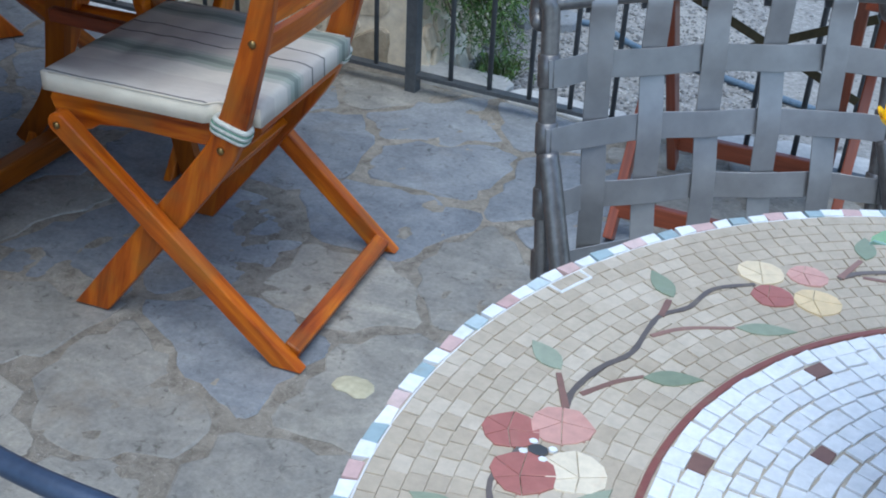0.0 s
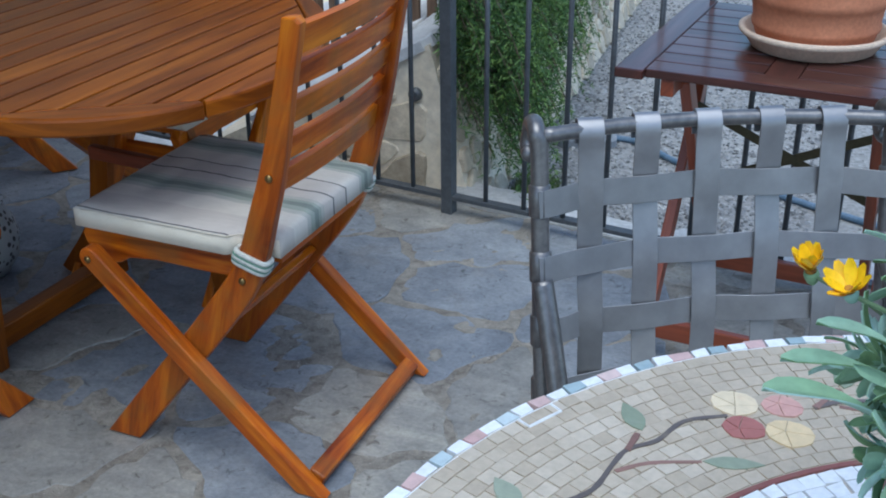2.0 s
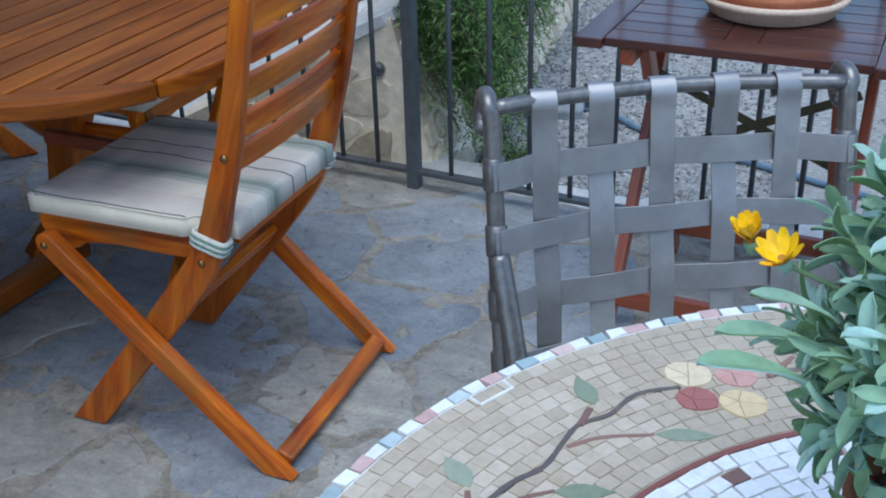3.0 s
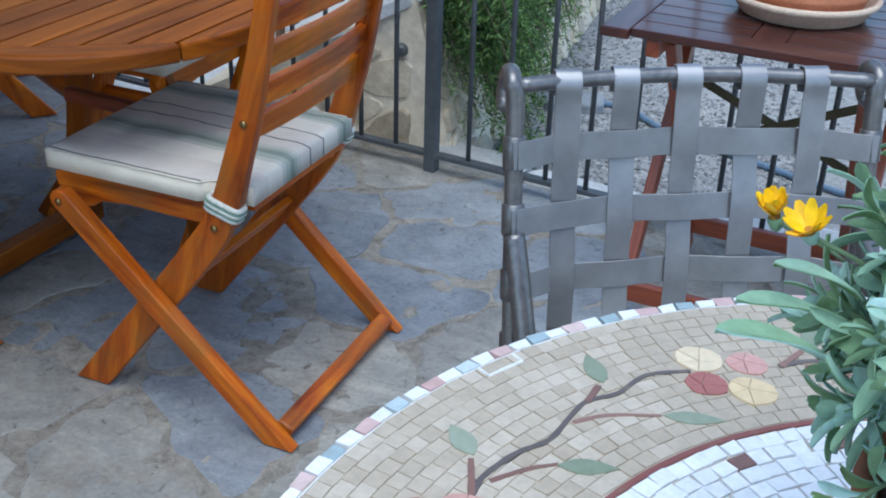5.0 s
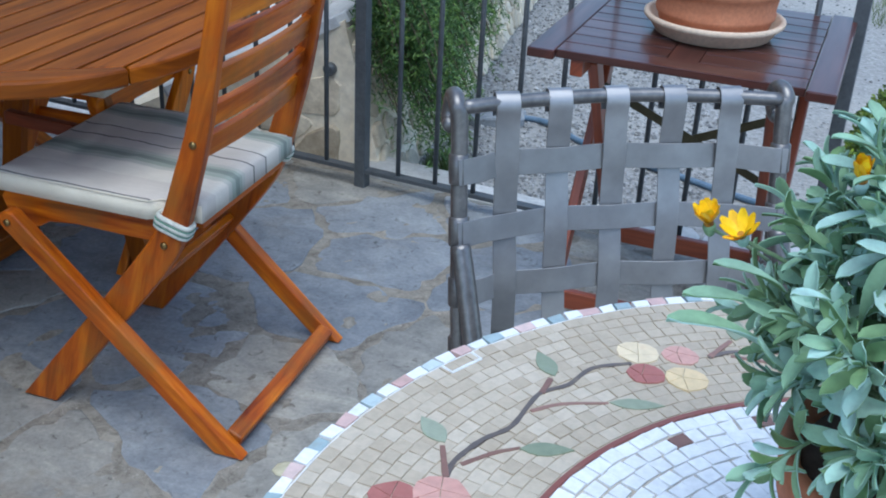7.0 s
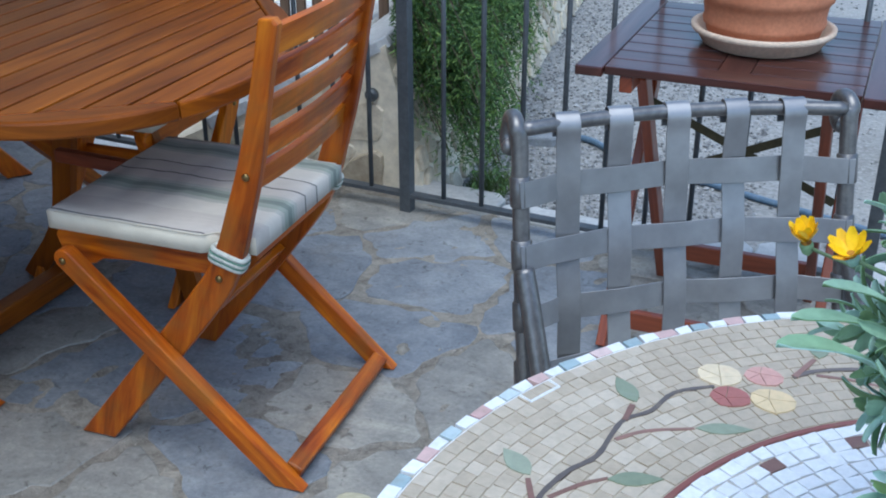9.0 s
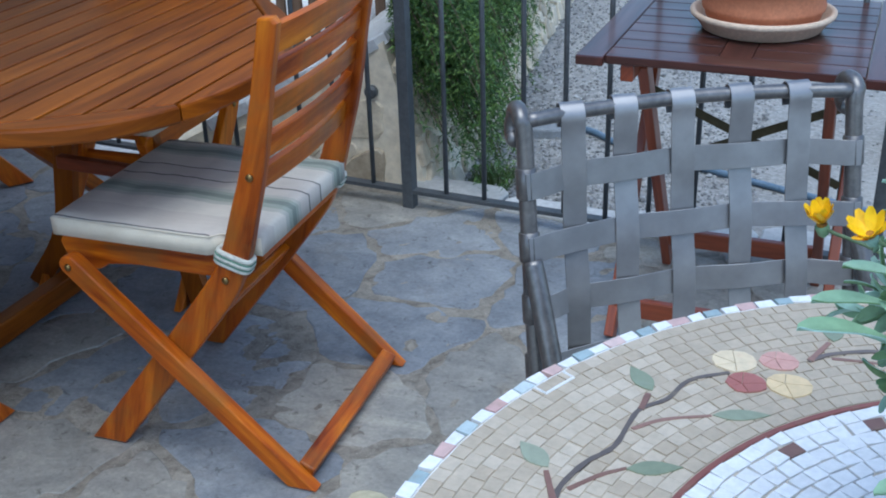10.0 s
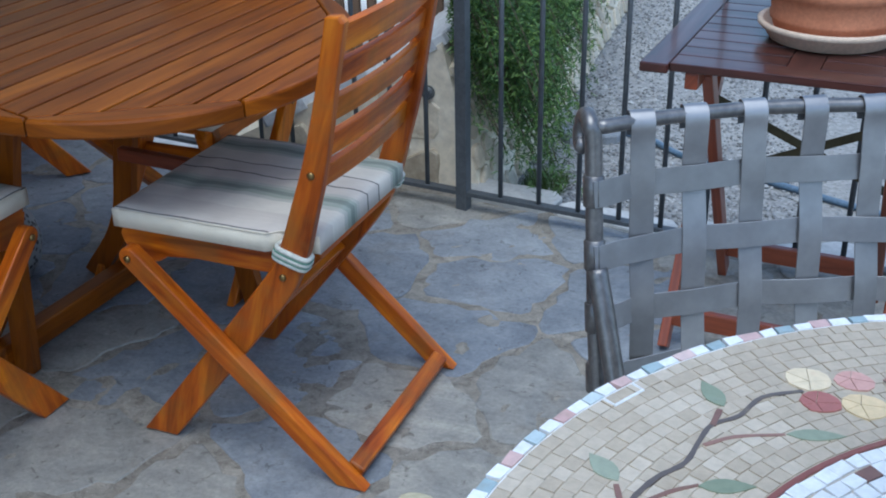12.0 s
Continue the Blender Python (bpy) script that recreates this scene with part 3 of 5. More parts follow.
def leg_outline():
    """The straight leg from the hinge down to the back foot."""
    a, b = Vector((0.472, 0.412)), Vector((0.038, 0.0))
    d = (a - b).normalized()
    n = Vector((-d.y, d.x))
    w = 0.0200
    pts = [b - d * 0.06 - n * w, a - n * w]
    for k in range(1, 8):
        ang = -math.pi / 2 + math.pi * k / 8
        pts.append(a + w * (math.cos(ang) * d + math.sin(ang) * n))
    pts += [a + n * w, b - d * 0.06 + n * w]
    return cut([tuple(p) for p in pts], (0, 0.0), (0, -1))


RAIL = [(0.14, 0.449), (0.14, 0.403), (0.25, 0.400), (0.36, 0.402), (0.425, 0.395), (0.445, 0.382), (0.47, 0.376), (0.500, 0.385), (0.518, 0.41), (0.525, 0.432), (0.514, 0.450), (0.42, 0.449), (0.28, 0.444)]


def bolt_head(bm, x, y, z, out, r=0.007):
    tube(bm, [(x, y, z), (x, y + out * 0.003, z), (x, y + out * 0.005, z)], [r, r, r * 0.6], 12)
    return bm


def folding_chair(label, x, y, rz):
    t = thing("folding_chair", label, "chair", x, y, 0, rz, group="folding chairs round the wooden table")
    for s in (-1, 1):
        inner, outer = sorted((s * 0.187, s * 0.211))
        part("post", slab(bmesh.new(), post_outline(), inner, outer, "y", 0.004, (-0.25, 0, 0.97)), ORANGE_WOOD, t)
        inner, outer = sorted((s * 0.2125, s * 0.2405))
        part("leg", slab(bmesh.new(), leg_outline(), inner, outer, "y", 0.003, (0.75, 0, 0.66)), ORANGE_WOOD, t)
        inner, outer = sorted((s * 0.160, s * 0.1855))
        part("seat_rail", slab(bmesh.new(), RAIL, inner, outer, "y", 0.004, (1, 0, 0)), ORANGE_WOOD, t)
        for bx, by, bz in ((0.089, 0.211, 0.618), (0.161, 0.211, 0.413), (0.472, 0.2405, 0.41)):
            part("bolt", bolt_head(bmesh.new(), bx, s * by, bz, s), BRASS, t, "small brass bolt", True)
    for i, z in enumerate((0.600, 0.661, 0.727, 0.790, 0.850)):
        high = 0.050 if i == 4 else 0.042
        x0 = centre_line(z) + 0.002
        line = [Vector((x0 - 0.014 * (1 - (k / 6 - 1) ** 2), -0.188 + 0.376 * k / 12, z)) for k in range(13)]
        bm = bmesh.new()
        ribbon(bm, line, (-0.2, 0, 0.98), high, 0.014)
        grain(bm, bm.faces, Vector((0, 0, z)), Vector((0, 1, 0)), Vector((0, 0, 1)))
        part("back_slat", bm, ORANGE_WOOD, t)
    bm = bmesh.new()
    ring = [Vector((centre_line(0.853) - 0.0015, 0.020 * math.cos(a), 0.853 + 0.012 * math.sin(a))) for a in (2 * math.pi * k / 24 for k in range(25))]
    tube(bm, ring, 0.0016, 6)
    part("emblem", bm, ORANGE_WOOD, t, "carved oval ring on the top slat", True)
    # seat slats under the cushion, stretchers between the legs
    for k in range(6):
        bx = 0.135 + 0.068 * k
        part("seat_slat", beam(bmesh.new(), (bx, -0.160, 0.441), (bx, 0.160, 0.441), 0.052, 0.016, (1, 0, 0)), ORANGE_WOOD, t)
    part("foot_stretcher", beam(bmesh.new(), (0.042, -0.2125, 0.022), (0.042, 0.2125, 0.022), 0.034, 0.030, (0.9, 0, 0.4), 0.004), ORANGE_WOOD, t)
    part("cross_stretcher", beam(bmesh.new(), (0.262, -0.187, 0.265), (0.262, 0.187, 0.265), 0.048, 0.018, (0.63, 0, -0.78), 0.004), ORANGE_WOOD, t)
    part("front_stretcher", beam(bmesh.new(), (0.40, -0.160, 0.418), (0.40, 0.160, 0.418), 0.024, 0.024, (1, 0, 0), 0.004), ORANGE_WOOD, t)
    return t


def seat_cushion(label, x, y, rz):
    t = thing("seat_cushion", label, "cushion", x, y, 0.4495, rz, group="seat cushions on the folding chairs")
    nx, ny, x0, x1, thick = 30, 26, 0.098, 0.520, 0.046

    def half(u):
        px = x0 + (x1 - x0) * u
        k = min(1.0, max(0.0, (px - 0.165) / 0.03))
        return 0.181 + 0.024 * k * k * (3 - 2 * k)

    bm = bmesh.new()
    uv = bm.loops.layers.uv.verify()

    def sheet(sign):
        rows = []
        for i in range(nx + 1):
            u = i / nx
            row = []
            for j in range(ny + 1):
                v = j / ny
                px, py = x0 + (x1 - x0) * u, (2 * v - 1) * half(u)
                edge = min(px - x0, x1 - px, half(u) - abs(py))
                k = min(1.0, edge / 0.010)
                lift = thick / 2 * (0.76 + 0.24 * math.sqrt(max(0.0, 1 - (1 - k) ** 2)))
                sag = 0.003 * math.sin(math.pi * u) * math.sin(math.pi * v) + 0.0042 * noise.noise(Vector((px * 15, py * 15, 2 + sign))) + 0.0022 * noise.noise(Vector((px * 34, py * 34, 5 + sign)))
                row.append(bm.verts.new((px, py, thick / 2 + sign * (lift + (sag if k > 0.2 else 0)))))
            rows.append(row)
        for i in range(nx):
            for j in range(ny):
                q = (rows[i][j], rows[i + 1][j], rows[i + 1][j + 1], rows[i][j + 1])
                f = bm.faces.new(q if sign > 0 else q[::-1])
                for l in f.loops:
                    l[uv].uv = (l.vert.co.x, l.vert.co.y + 0.205)
        return [rows[i][0] for i in range(nx + 1)] + [rows[nx][j] for j in range(1, ny + 1)] + [rows[i][ny] for i in range(nx - 1, -1, -1)] + [rows[0][j] for j in range(ny - 1, 0, -1)]

    top, bottom = sheet(1), sheet(-1)
    n = len(top)
    for k in range(n):
        v = (bottom[k], bottom[(k + 1) % n], top[(k + 1) % n], top[k])
        f = bm.faces.new(v)
        f.material_index = 0 if n - ny < k + 1 else 1
        for l in f.loops:
            l[uv].uv = (l.vert.co.x, l.vert.co.y + 0.205)
    body = part("cushion_body", bm, CLOTH, t, smooth=True)
    body.data.materials.append(WHITE_CLOTH)
    # a piped seam along the top edge
    for s in (-1, 1):
        band = [Vector((x0 + 0.012 + (x1 - x0 - 0.03) * k / 24, s * (half(0.025 + 0.95 * k / 24) + 0.0012), thick / 2)) for k in range(25)]
        seam = [Vector((p.x, p.y - s * 0.001, thick - 0.0045)) for p in band]
        part("piping", tube(bmesh.new(), seam, 0.0014, 6), WHITE_CLOTH, t, "white piped seam", True)
    # tapes tied round the chair's posts
    for s in (-1, 1):
        bm = bmesh.new()
        for h, r in ((-0.010, 0.0), (0.0, 0.001), (0.010, 0.0)):
            z = 0.003 + h
            cx = centre_line(0.4495 + z)
            w, d = 0.0305 + r, 0.0145 + r
            loop = []
            for k in range(25):
                a = 2 * math.pi * k / 24
                ca, sa = math.cos(a), math.sin(a)
                px = w * math.copysign(abs(ca) ** 0.5, ca)
                loop.append(Vector((cx + px, s * 0.199 + d * math.copysign(abs(sa) ** 0.5, sa), z + 0.30 * px)))
            tube(bm, loop, 0.0051, 8, False)
        tie = part("tie", bm, PALE_TIE, t, "white tape tied round the chair post", True)
        for h in (-0.005, 0.005):
            bm = bmesh.new()
            z = 0.003 + h
            cx = centre_line(0.4495 + z)
            loop = []
            for k in range(25):
                a = 2 * math.pi * k / 24
                ca, sa = math.cos(a), math.sin(a)
                px = 0.0342 * math.copysign(abs(ca) ** 0.5, ca)
                loop.append(Vector((cx + px, s * 0.199 + 0.0182 * math.copysign(abs(sa) ** 0.5, sa), z + 0.30 * px)))
            tube(bm, loop, 0.0016, 6, False)
            part("stripe", bm, GREEN_TAPE, tie, "green stripe", True)
    return t


CHAIR_LABEL = "varnished orange-brown wooden folding chair with a slatted back"
CUSHION_LABEL = "beige seat cushion with green stripes, tied to the chair"
PLACES = ((0.0, 0.235, 180), (-0.945, -0.463, 90), (-0.825, 1.045, -90), (-1.997, 0.863, 50))
chair_one = folding_chair(CHAIR_LABEL, *PLACES[0])
cushion_one = seat_cushion(CUSHION_LABEL, *PLACES[0])
for x, y, rz in PLACES[1:]:
    copy_thing(chair_one, pose(x, y, 0, 0, 0, rz))
    copy_thing(cushion_one, pose(x, y, 0.4495, 0, 0, rz))


# ---------------------------------------------------------------- round wooden table
def wooden_table():
    t = thing("wooden_table", "oval varnished brown wooden garden table with a slatted top", "table", -0.739, 0.436, 0)
    top, far, near, radius = 0.71, 0.5, 0.205, 0.557
    octagon = [(far, -near), (far, near), (near, far), (-near, far), (-far, near), (-far, -near), (-near, -far), (near, -far)]
    # the rim of eight boards, each cut to the round on its outer side
    for k in range(8):
        a, b = Vector(octagon[k]), Vector(octagon[(k + 1) % 8])
        a0, a1 = math.atan2(a.y, a.x), math.atan2(b.y, b.x)
        if a1 < a0:
            a1 += 2 * math.pi
        slit = 0.0022 / radius
        outer = [(radius * math.cos(w), radius * math.sin(w)) for w in (a1 - slit + (a0 - a1 + 2 * slit) * i / 14 for i in range(15))]
        d = (b - a).normalized()
        ins = Vector((-d.y, d.x)) * -0.003
        outline = [tuple(a + d * 0.0015 + ins), tuple(b - d * 0.0015 + ins), *outer]
        part("rim_board", slab(bmesh.new(), outline, top - 0.034, top, "z", 0.006, (d.x, d.y, 0)), TABLE_WOOD, t)
    pitch = 0.0645
    for k in range(16):
        x0, x1 = max(-far, far - pitch * (k + 1)) + 0.0038, far - pitch * k - 0.0038
        poly = cut(cut(list(octagon), (x1, 0), (1, 0)), (x0, 0), (-1, 0))
        if len(poly) > 2:
            part("slat", slab(bmesh.new(), poly, top - 0.036, top - 0.0012, "z", 0.002, (0, 1, 0)), TABLE_WOOD, t)
    for y in (-0.21, 0.21):
        part("bearer", beam(bmesh.new(), (-0.30, y, top - 0.0585), (0.30, y, top - 0.0585), 0.028, 0.044, (0, 1, 0)), TABLE_WOOD, t)
    # the top is a slanting oval
    oval = Matrix(((0.967, 0.030, 0, 0), (-0.284, 0.9525, 0, 0), (0, 0, 1, 0), (0, 0, 0, 1)))
    for board in t.children:
        board.data.transform(oval)
    back = t.matrix_basis.inverted()
    # two leg frames, each with an upright, a slanted foot and a bar on the floor between them
    for y in (0.565, 0.12):
        for line in (((-0.83, 0.67), (-0.90, 0.37), (-0.945, 0.16), (-1.055, 0.0)), ((-0.72, 0.67), (-0.655, 0.40), (-0.575, 0.0))):
            if y < 0.3 and line[0][0] > -0.8:
                line = ((-0.80, 0.67), (-0.86, 0.40), (-0.90, 0.0))
            pts = smooth_line([(x, y, z) for x, z in line], 6)
            bm = bmesh.new()
            ribbon(bm, pts, (0, 1, 0), 0.026, 0.052)
            for v in bm.verts:
                v.co = back @ Vector((v.co.x, v.co.y, max(0.0, v.co.z)))
            grain(bm, bm.faces, Vector((0, 0, 0)), Vector((0.2, 0, 0.98)).normalized(), Vector((0, 1, 0)))
            part("leg", bm, TABLE_WOOD, t)
    part("foot_bar", beam(bmesh.new(), back @ Vector((-0.945, 0.09, 0.04)), back @ Vector((-0.925, 0.60, 0.04)), 0.045, 0.055, (1, 0.17, 0), 0.004), TABLE_WOOD, t)
    part("stretcher", beam(bmesh.new(), back @ Vector((-0.735, 0.34, 0.458)), back @ Vector((-0.40, 0.34, 0.446)), 0.022, 0.030, (0, 1, 0), 0.004), RED_WOOD, t)
    return t


wooden_table()


# ---------------------------------------------------------------- strap-backed metal chair
def metal_chair():
    t = thing("metal_chair", "pewter tube armchair with a back of woven grey metal straps", "chair", 0.443, -0.190, 0, 29.9)
    wide, lean = 0.457, 0.208

    def at(x, z, out=0.0):
        """A place on the back; out is towards the sitter."""
        bow = 0.028 * (1 - ((x - wide / 2) / (wide / 2)) ** 2)
        return Vector((x, lean * (z - 0.845) + bow - out, z))

    for x in (0.0, wide):
        s = 1 if x else -1
        line = [at(x, 0.0, -0.10), at(x, 0.42), at(x, 0.60), at(x, 0.75), at(x, 0.828)]
        line = [Vector((p.x, p.y, p.z)) for p in line]
        curl = [Vector((x + s * 0.003, line[-1].y + 0.019 * (1 - math.cos(a)) + 0.002, 0.836 + 0.016 * math.sin(a))) for a in (math.pi * k / 8 for k in range(1, 9))]
        end = curl[-1]
        curl += [end + Vector((s * 0.002, 0.001, -0.014)), end + Vector((s * 0.003, -0.008, -0.026)), end + Vector((s * 0.003, -0.019, -0.024))]
        part("back_tube", tube(bmesh.new(), smooth_line(line + curl, 4), 0.0115, 14), PEWTER, t, smooth=True)
        arm = [at(x, 0.665, 0.010), at(x + 0.004, 0.63, 0.022), at(x + 0.012, 0.54, 0.050), at(x + 0.020, 0.44, 0.085), at(x + 0.024, 0.30, 0.13), at(x + 0.024, 0.012, 0.18)]
        part("leg_tube", tube(bmesh.new(), smooth_line(arm, 5), 0.0140, 14), PEWTER, t, smooth=True)
        for z in (0.763, 0.680, 0.597, 0.514):
            p = at(x, z)
            up = Vector((0, lean, 1)).normalized()
            part("strap_loop", tube(bmesh.new(), [p - up * 0.0205, p - up * 0.019, p + up * 0.019, p + up * 0.0205], [0.0125, 0.0142, 0.0142, 0.0125], 14), PEWTER, t, smooth=True)
    bar = [at(0.004, 0.842), at(0.10, 0.843), at(wide / 2, 0.844), at(wide - 0.10, 0.843), at(wide - 0.004, 0.842)]
    part("top_bar", tube(bmesh.new(), smooth_line(bar, 8), 0.0098, 14), PEWTER, t, smooth=True)
    low = [at(0.0, 0.40), at(wide / 2, 0.40), at(wide, 0.40)]
    part("lower_bar", tube(bmesh.new(), smooth_line(low, 8), 0.0098, 12), PEWTER, t, smooth=True)
    xs, zs = [0.0665, 0.141, 0.222, 0.3035, 0.3816], [0.763, 0.680, 0.597, 0.514]
    for i, x in enumerate(xs):
        pts = [at(x, 0.395, 0.011)]
        for j, z in reversed(list(enumerate(zs))):
            pts.append(at(x, z, 0.0055 if (i + j) % 2 == 0 else -0.0005))
        pts += [at(x, 0.815, 0.008), at(x, 0.840, 0.0120), at(x, 0.8525, 0.007), at(x, 0.8555, 0.0), at(x, 0.852, -0.008), at(x, 0.840, -0.0122), at(x, 0.822, -0.010)]
        part("upright_strap", ribbon(bmesh.new(), smooth_line(pts, 8), (1, 0, 0), 0.033, 0.0022), STRAP, t, smooth="creased")
    for j, z in enumerate(zs):
        pts = [at(-0.004, z, 0.0135), at(0.012, z, 0.0130), at(0.034, z, 0.0085)]
        for i, x in enumerate(xs):
            pts.append(at(x, z, 0.0005 if (i + j) % 2 == 0 else 0.0065))
        pts += [at(wide - 0.034, z, 0.0085), at(wide - 0.012, z, 0.0130), at(wide + 0.004, z, 0.0135)]
        part("cross_strap", ribbon(bmesh.new(), smooth_line(pts, 8), (0, lean, 1), 0.035, 0.0022), STRAP, t, smooth="creased")
    # seat frame under the table edge
    seat = [at(0.0, 0.40), Vector((0.03, -0.50, 0.44)), Vector((0.06, -0.55, 0.44)), Vector((wide - 0.06, -0.55, 0.44)), Vector((wide - 0.03, -0.50, 0.44)), at(wide, 0.40)]
    part("seat_frame", tube(bmesh.new(), seat, 0.011, 12), PEWTER, t, smooth=True)
    for k in range(5):
        y = -0.17 - 0.085 * k
        part("seat_strap", ribbon(bmesh.new(), [Vector((0.015, y, 0.445)), Vector((wide / 2, y, 0.435)), Vector((wide - 0.015, y, 0.445))], (0, 1, 0), 0.036, 0.002), STRAP, t)
    for k in range(5):
        x = xs[k]
        part("seat_strap", ribbon(bmesh.new(), [Vector((x, -0.11, 0.440)), Vector((x, -0.33, 0.432)), Vector((x, -0.55, 0.450))], (1, 0, 0), 0.036, 0.002), STRAP, t)
    return t


metal_chair()


def second_metal_chair():
    """The blue-grey armchair beside the mosaic table, of which one arm shows."""
    t = thing("metal_chair", "blue-grey metal tube armchair beside the mosaic table", "chair", 0.05, -1.15, 0, 0)
    arm = [(-0.23, 0.40, 0.585), (-0.17, 0.335, 0.630), (-0.09, 0.285, 0.642), (0.14, 0.232, 0.638), (0.27, 0.222, 0.634), (0.36, 0.226, 0.61), (0.385, 0.228, 0.55), (0.385, 0.228, 0.0)]
    part("arm", tube(bmesh.new(), smooth_line(arm, 6), 0.0108, 14), BLUE_TUBE, t, smooth=True)
    other = [(x, -0.35 - y * 0.6, z) for x, y, z in arm]
    part("arm", tube(bmesh.new(), smooth_line(other, 6), 0.0108, 14), BLUE_TUBE, t, smooth=True)
    part("seat_bar", tube(bmesh.new(), [(0.385, 0.228, 0.42), (0.385, -0.487, 0.42)], 0.011, 12), BLUE_TUBE, t, smooth=True)
    return t


second_metal_chair()


# ---------------------------------------------------------------- dark garden table with a large pot
def garden_table():
    t = thing("side_table", "dark red-brown stained wooden folding table with slatted top", "table", 0.642, 0.897, 0, -3)
    top, hx, hy = 0.686, 0.300, 0.298
    for s in (-1, 1):
        x = s * (hx - 0.028)
        part("end_board", beam(bmesh.new(), (x, -hy, top - 0.010), (x, hy, top - 0.010), 0.056, 0.020, (1, 0, 0), 0.003), DARK_WOOD, t)
    part("middle_board", beam(bmesh.new(), (0, -hy + 0.03, top - 0.010), (0, hy - 0.03, top - 0.010), 0.062, 0.018, (1, 0, 0), 0.002), DARK_WOOD, t)
    n = 9
    pitch = 2 * (hy - 0.012) / n
    for k in range(n):
        y = -hy + 0.012 + pitch * (k + 0.5)
        for a, b in ((-hx + 0.0575, -0.0322), (0.0322, hx - 0.0575)):
            if k == 0:
                if a > 0:
                    continue
                b = hx - 0.058
            part("slat", beam(bmesh.new(), (a, y, top - 0.009), (b, y, top - 0.009), pitch - 0.0036, 0.017, (0, 1, 0), 0.0016), DARK_WOOD, t)
    for x in (-0.20, 0.20):
        part("bearer", beam(bmesh.new(), (x, -hy + 0.02, top - 0.036), (x, hy - 0.02, top - 0.036), 0.026, 0.034, (1, 0, 0)), RED_WOOD, t)
    for s in (-1, 1):
        for lean in (-1, 1):
            x = s * (0.226 if lean > 0 else 0.183)
            part("leg", beam(bmesh.new(), (x, lean * 0.20, top - 0.03), (x, -lean * 0.215, 0.006), 0.022, 0.040, (1, 0, 0)), RED_WOOD, t)
    part("foot_bar", beam(bmesh.new(), (-0.226, -0.185, 0.075), (0.226, -0.185, 0.075), 0.02, 0.045, (0, 1, 0)), RED_WOOD, t)
    part("foot_bar", beam(bmesh.new(), (-0.183, 0.188, 0.085), (0.183, 0.188, 0.085), 0.02, 0.045, (0, 1, 0)), RED_WOOD, t)
    for a, b in (((-0.21, 0.03, 0.52), (0.21, 0.12, 0.30)), ((-0.21, 0.12, 0.30), (0.21, 0.03, 0.52))):
        bm = beam(bmesh.new(), a, b, 0.003, 0.020, (0, 1, 0), 0.0006)
        if a[2] < b[2]:
            bmesh.ops.translate(bm, verts=bm.verts, vec=(0, 0.004, 0))
        part("brace", bm, BRACE, t, "flat olive-brown steel brace")
    return t


garden_table()


def saucer():
    t = thing("plant_saucer", "round pale clay saucer under the large pot", "saucer", 0.660, 0.892, 0.686)
    prof = [(0.0, 0.0), (0.112, 0.0), (0.122, 0.004), (0.137, 0.026), (0.143, 0.029), (0.147, 0.033), (0.148, 0.040), (0.142, 0.043), (0.135, 0.040), (0.122, 0.013), (0.0, 0.011)]
    part("dish", lathe(bmesh.new(), prof[1:-1] + [(0.001, 0.011)], 64), PALE_CLAY, t, smooth=True)


def big_pot():
    t = thing("flower_pot", "large banded terracotta pot standing in a pale saucer", "pot", 0.660, 0.892, 0.698)
    prof = [(0.102, 0.0)] + [(0.865 * r, h) for r, h in ((0.128, 0.004), (0.136, 0.022), (0.137, 0.030), (0.143, 0.034), (0.145, 0.042), (0.142, 0.050), (0.146, 0.075), (0.150, 0.084), (0.156, 0.088), (0.158, 0.100), (0.155, 0.110), (0.160, 0.145), (0.176, 0.25), (0.190, 0.255), (0.192, 0.29), (0.180, 0.292), (0.172, 0.27))] + [(0.001, 0.268)]
    part("body", lathe(bmesh.new(), prof, 64), TERRACOTTA, t, smooth=True)
    part("soil", lathe(bmesh.new(), [(0.145, 0.266), (0.142, 0.274), (0.001, 0.278)], 40), SOIL, t, "dark potting soil", True)


saucer()
big_pot()


# ---------------------------------------------------------------- mosaic table
TX, TY, TOP = 1.062, -0.869, 0.74


def mosaic_table():
    t = thing("mosaic_table", "round table with a beige and white stone mosaic top", "table", TX, TY, 0)
    part("top_bed", lathe(bmesh.new(), [(0.30, TOP - 0.030), (0.545, TOP - 0.030), (0.554, TOP - 0.022), (0.556, TOP - 0.008), (0.548, TOP - 0.0014), (0.357, TOP - 0.0014), (0.353, TOP - 0.0026), (0.001, TOP - 0.0026)], 96), GROUT, t, "grey-brown grout bed", False)
    part("rim_band", lathe(bmesh.new(), [(0.536, TOP - 0.048), (0.546, TOP - 0.048), (0.546, TOP - 0.030), (0.536, TOP - 0.030)], 96), IRON, t, "iron band under the rim", True)
    part("column", tube(bmesh.new(), [(0, 0, 0.03), (0, 0, 0.70)], 0.03, 20), IRON, t, smooth=True)
    for k in range(3):
        a = math.radians(20 + 120 * k)
        foot = [(0.02 * math.cos(a), 0.02 * math.sin(a), 0.25), (0.16 * math.cos(a), 0.16 * math.sin(a), 0.16), (0.30 * math.cos(a), 0.30 * math.sin(a), 0.014)]
        part("foot", tube(bmesh.new(), smooth_line(foot, 6), 0.013, 12), IRON, t, smooth=True)
    part("spider", lathe(bmesh.new(), [(0.03, TOP - 0.05), (0.22, TOP - 0.036), (0.22, TOP - 0.0305), (0.03, TOP - 0.0305)], 40), IRON, t)
    return t


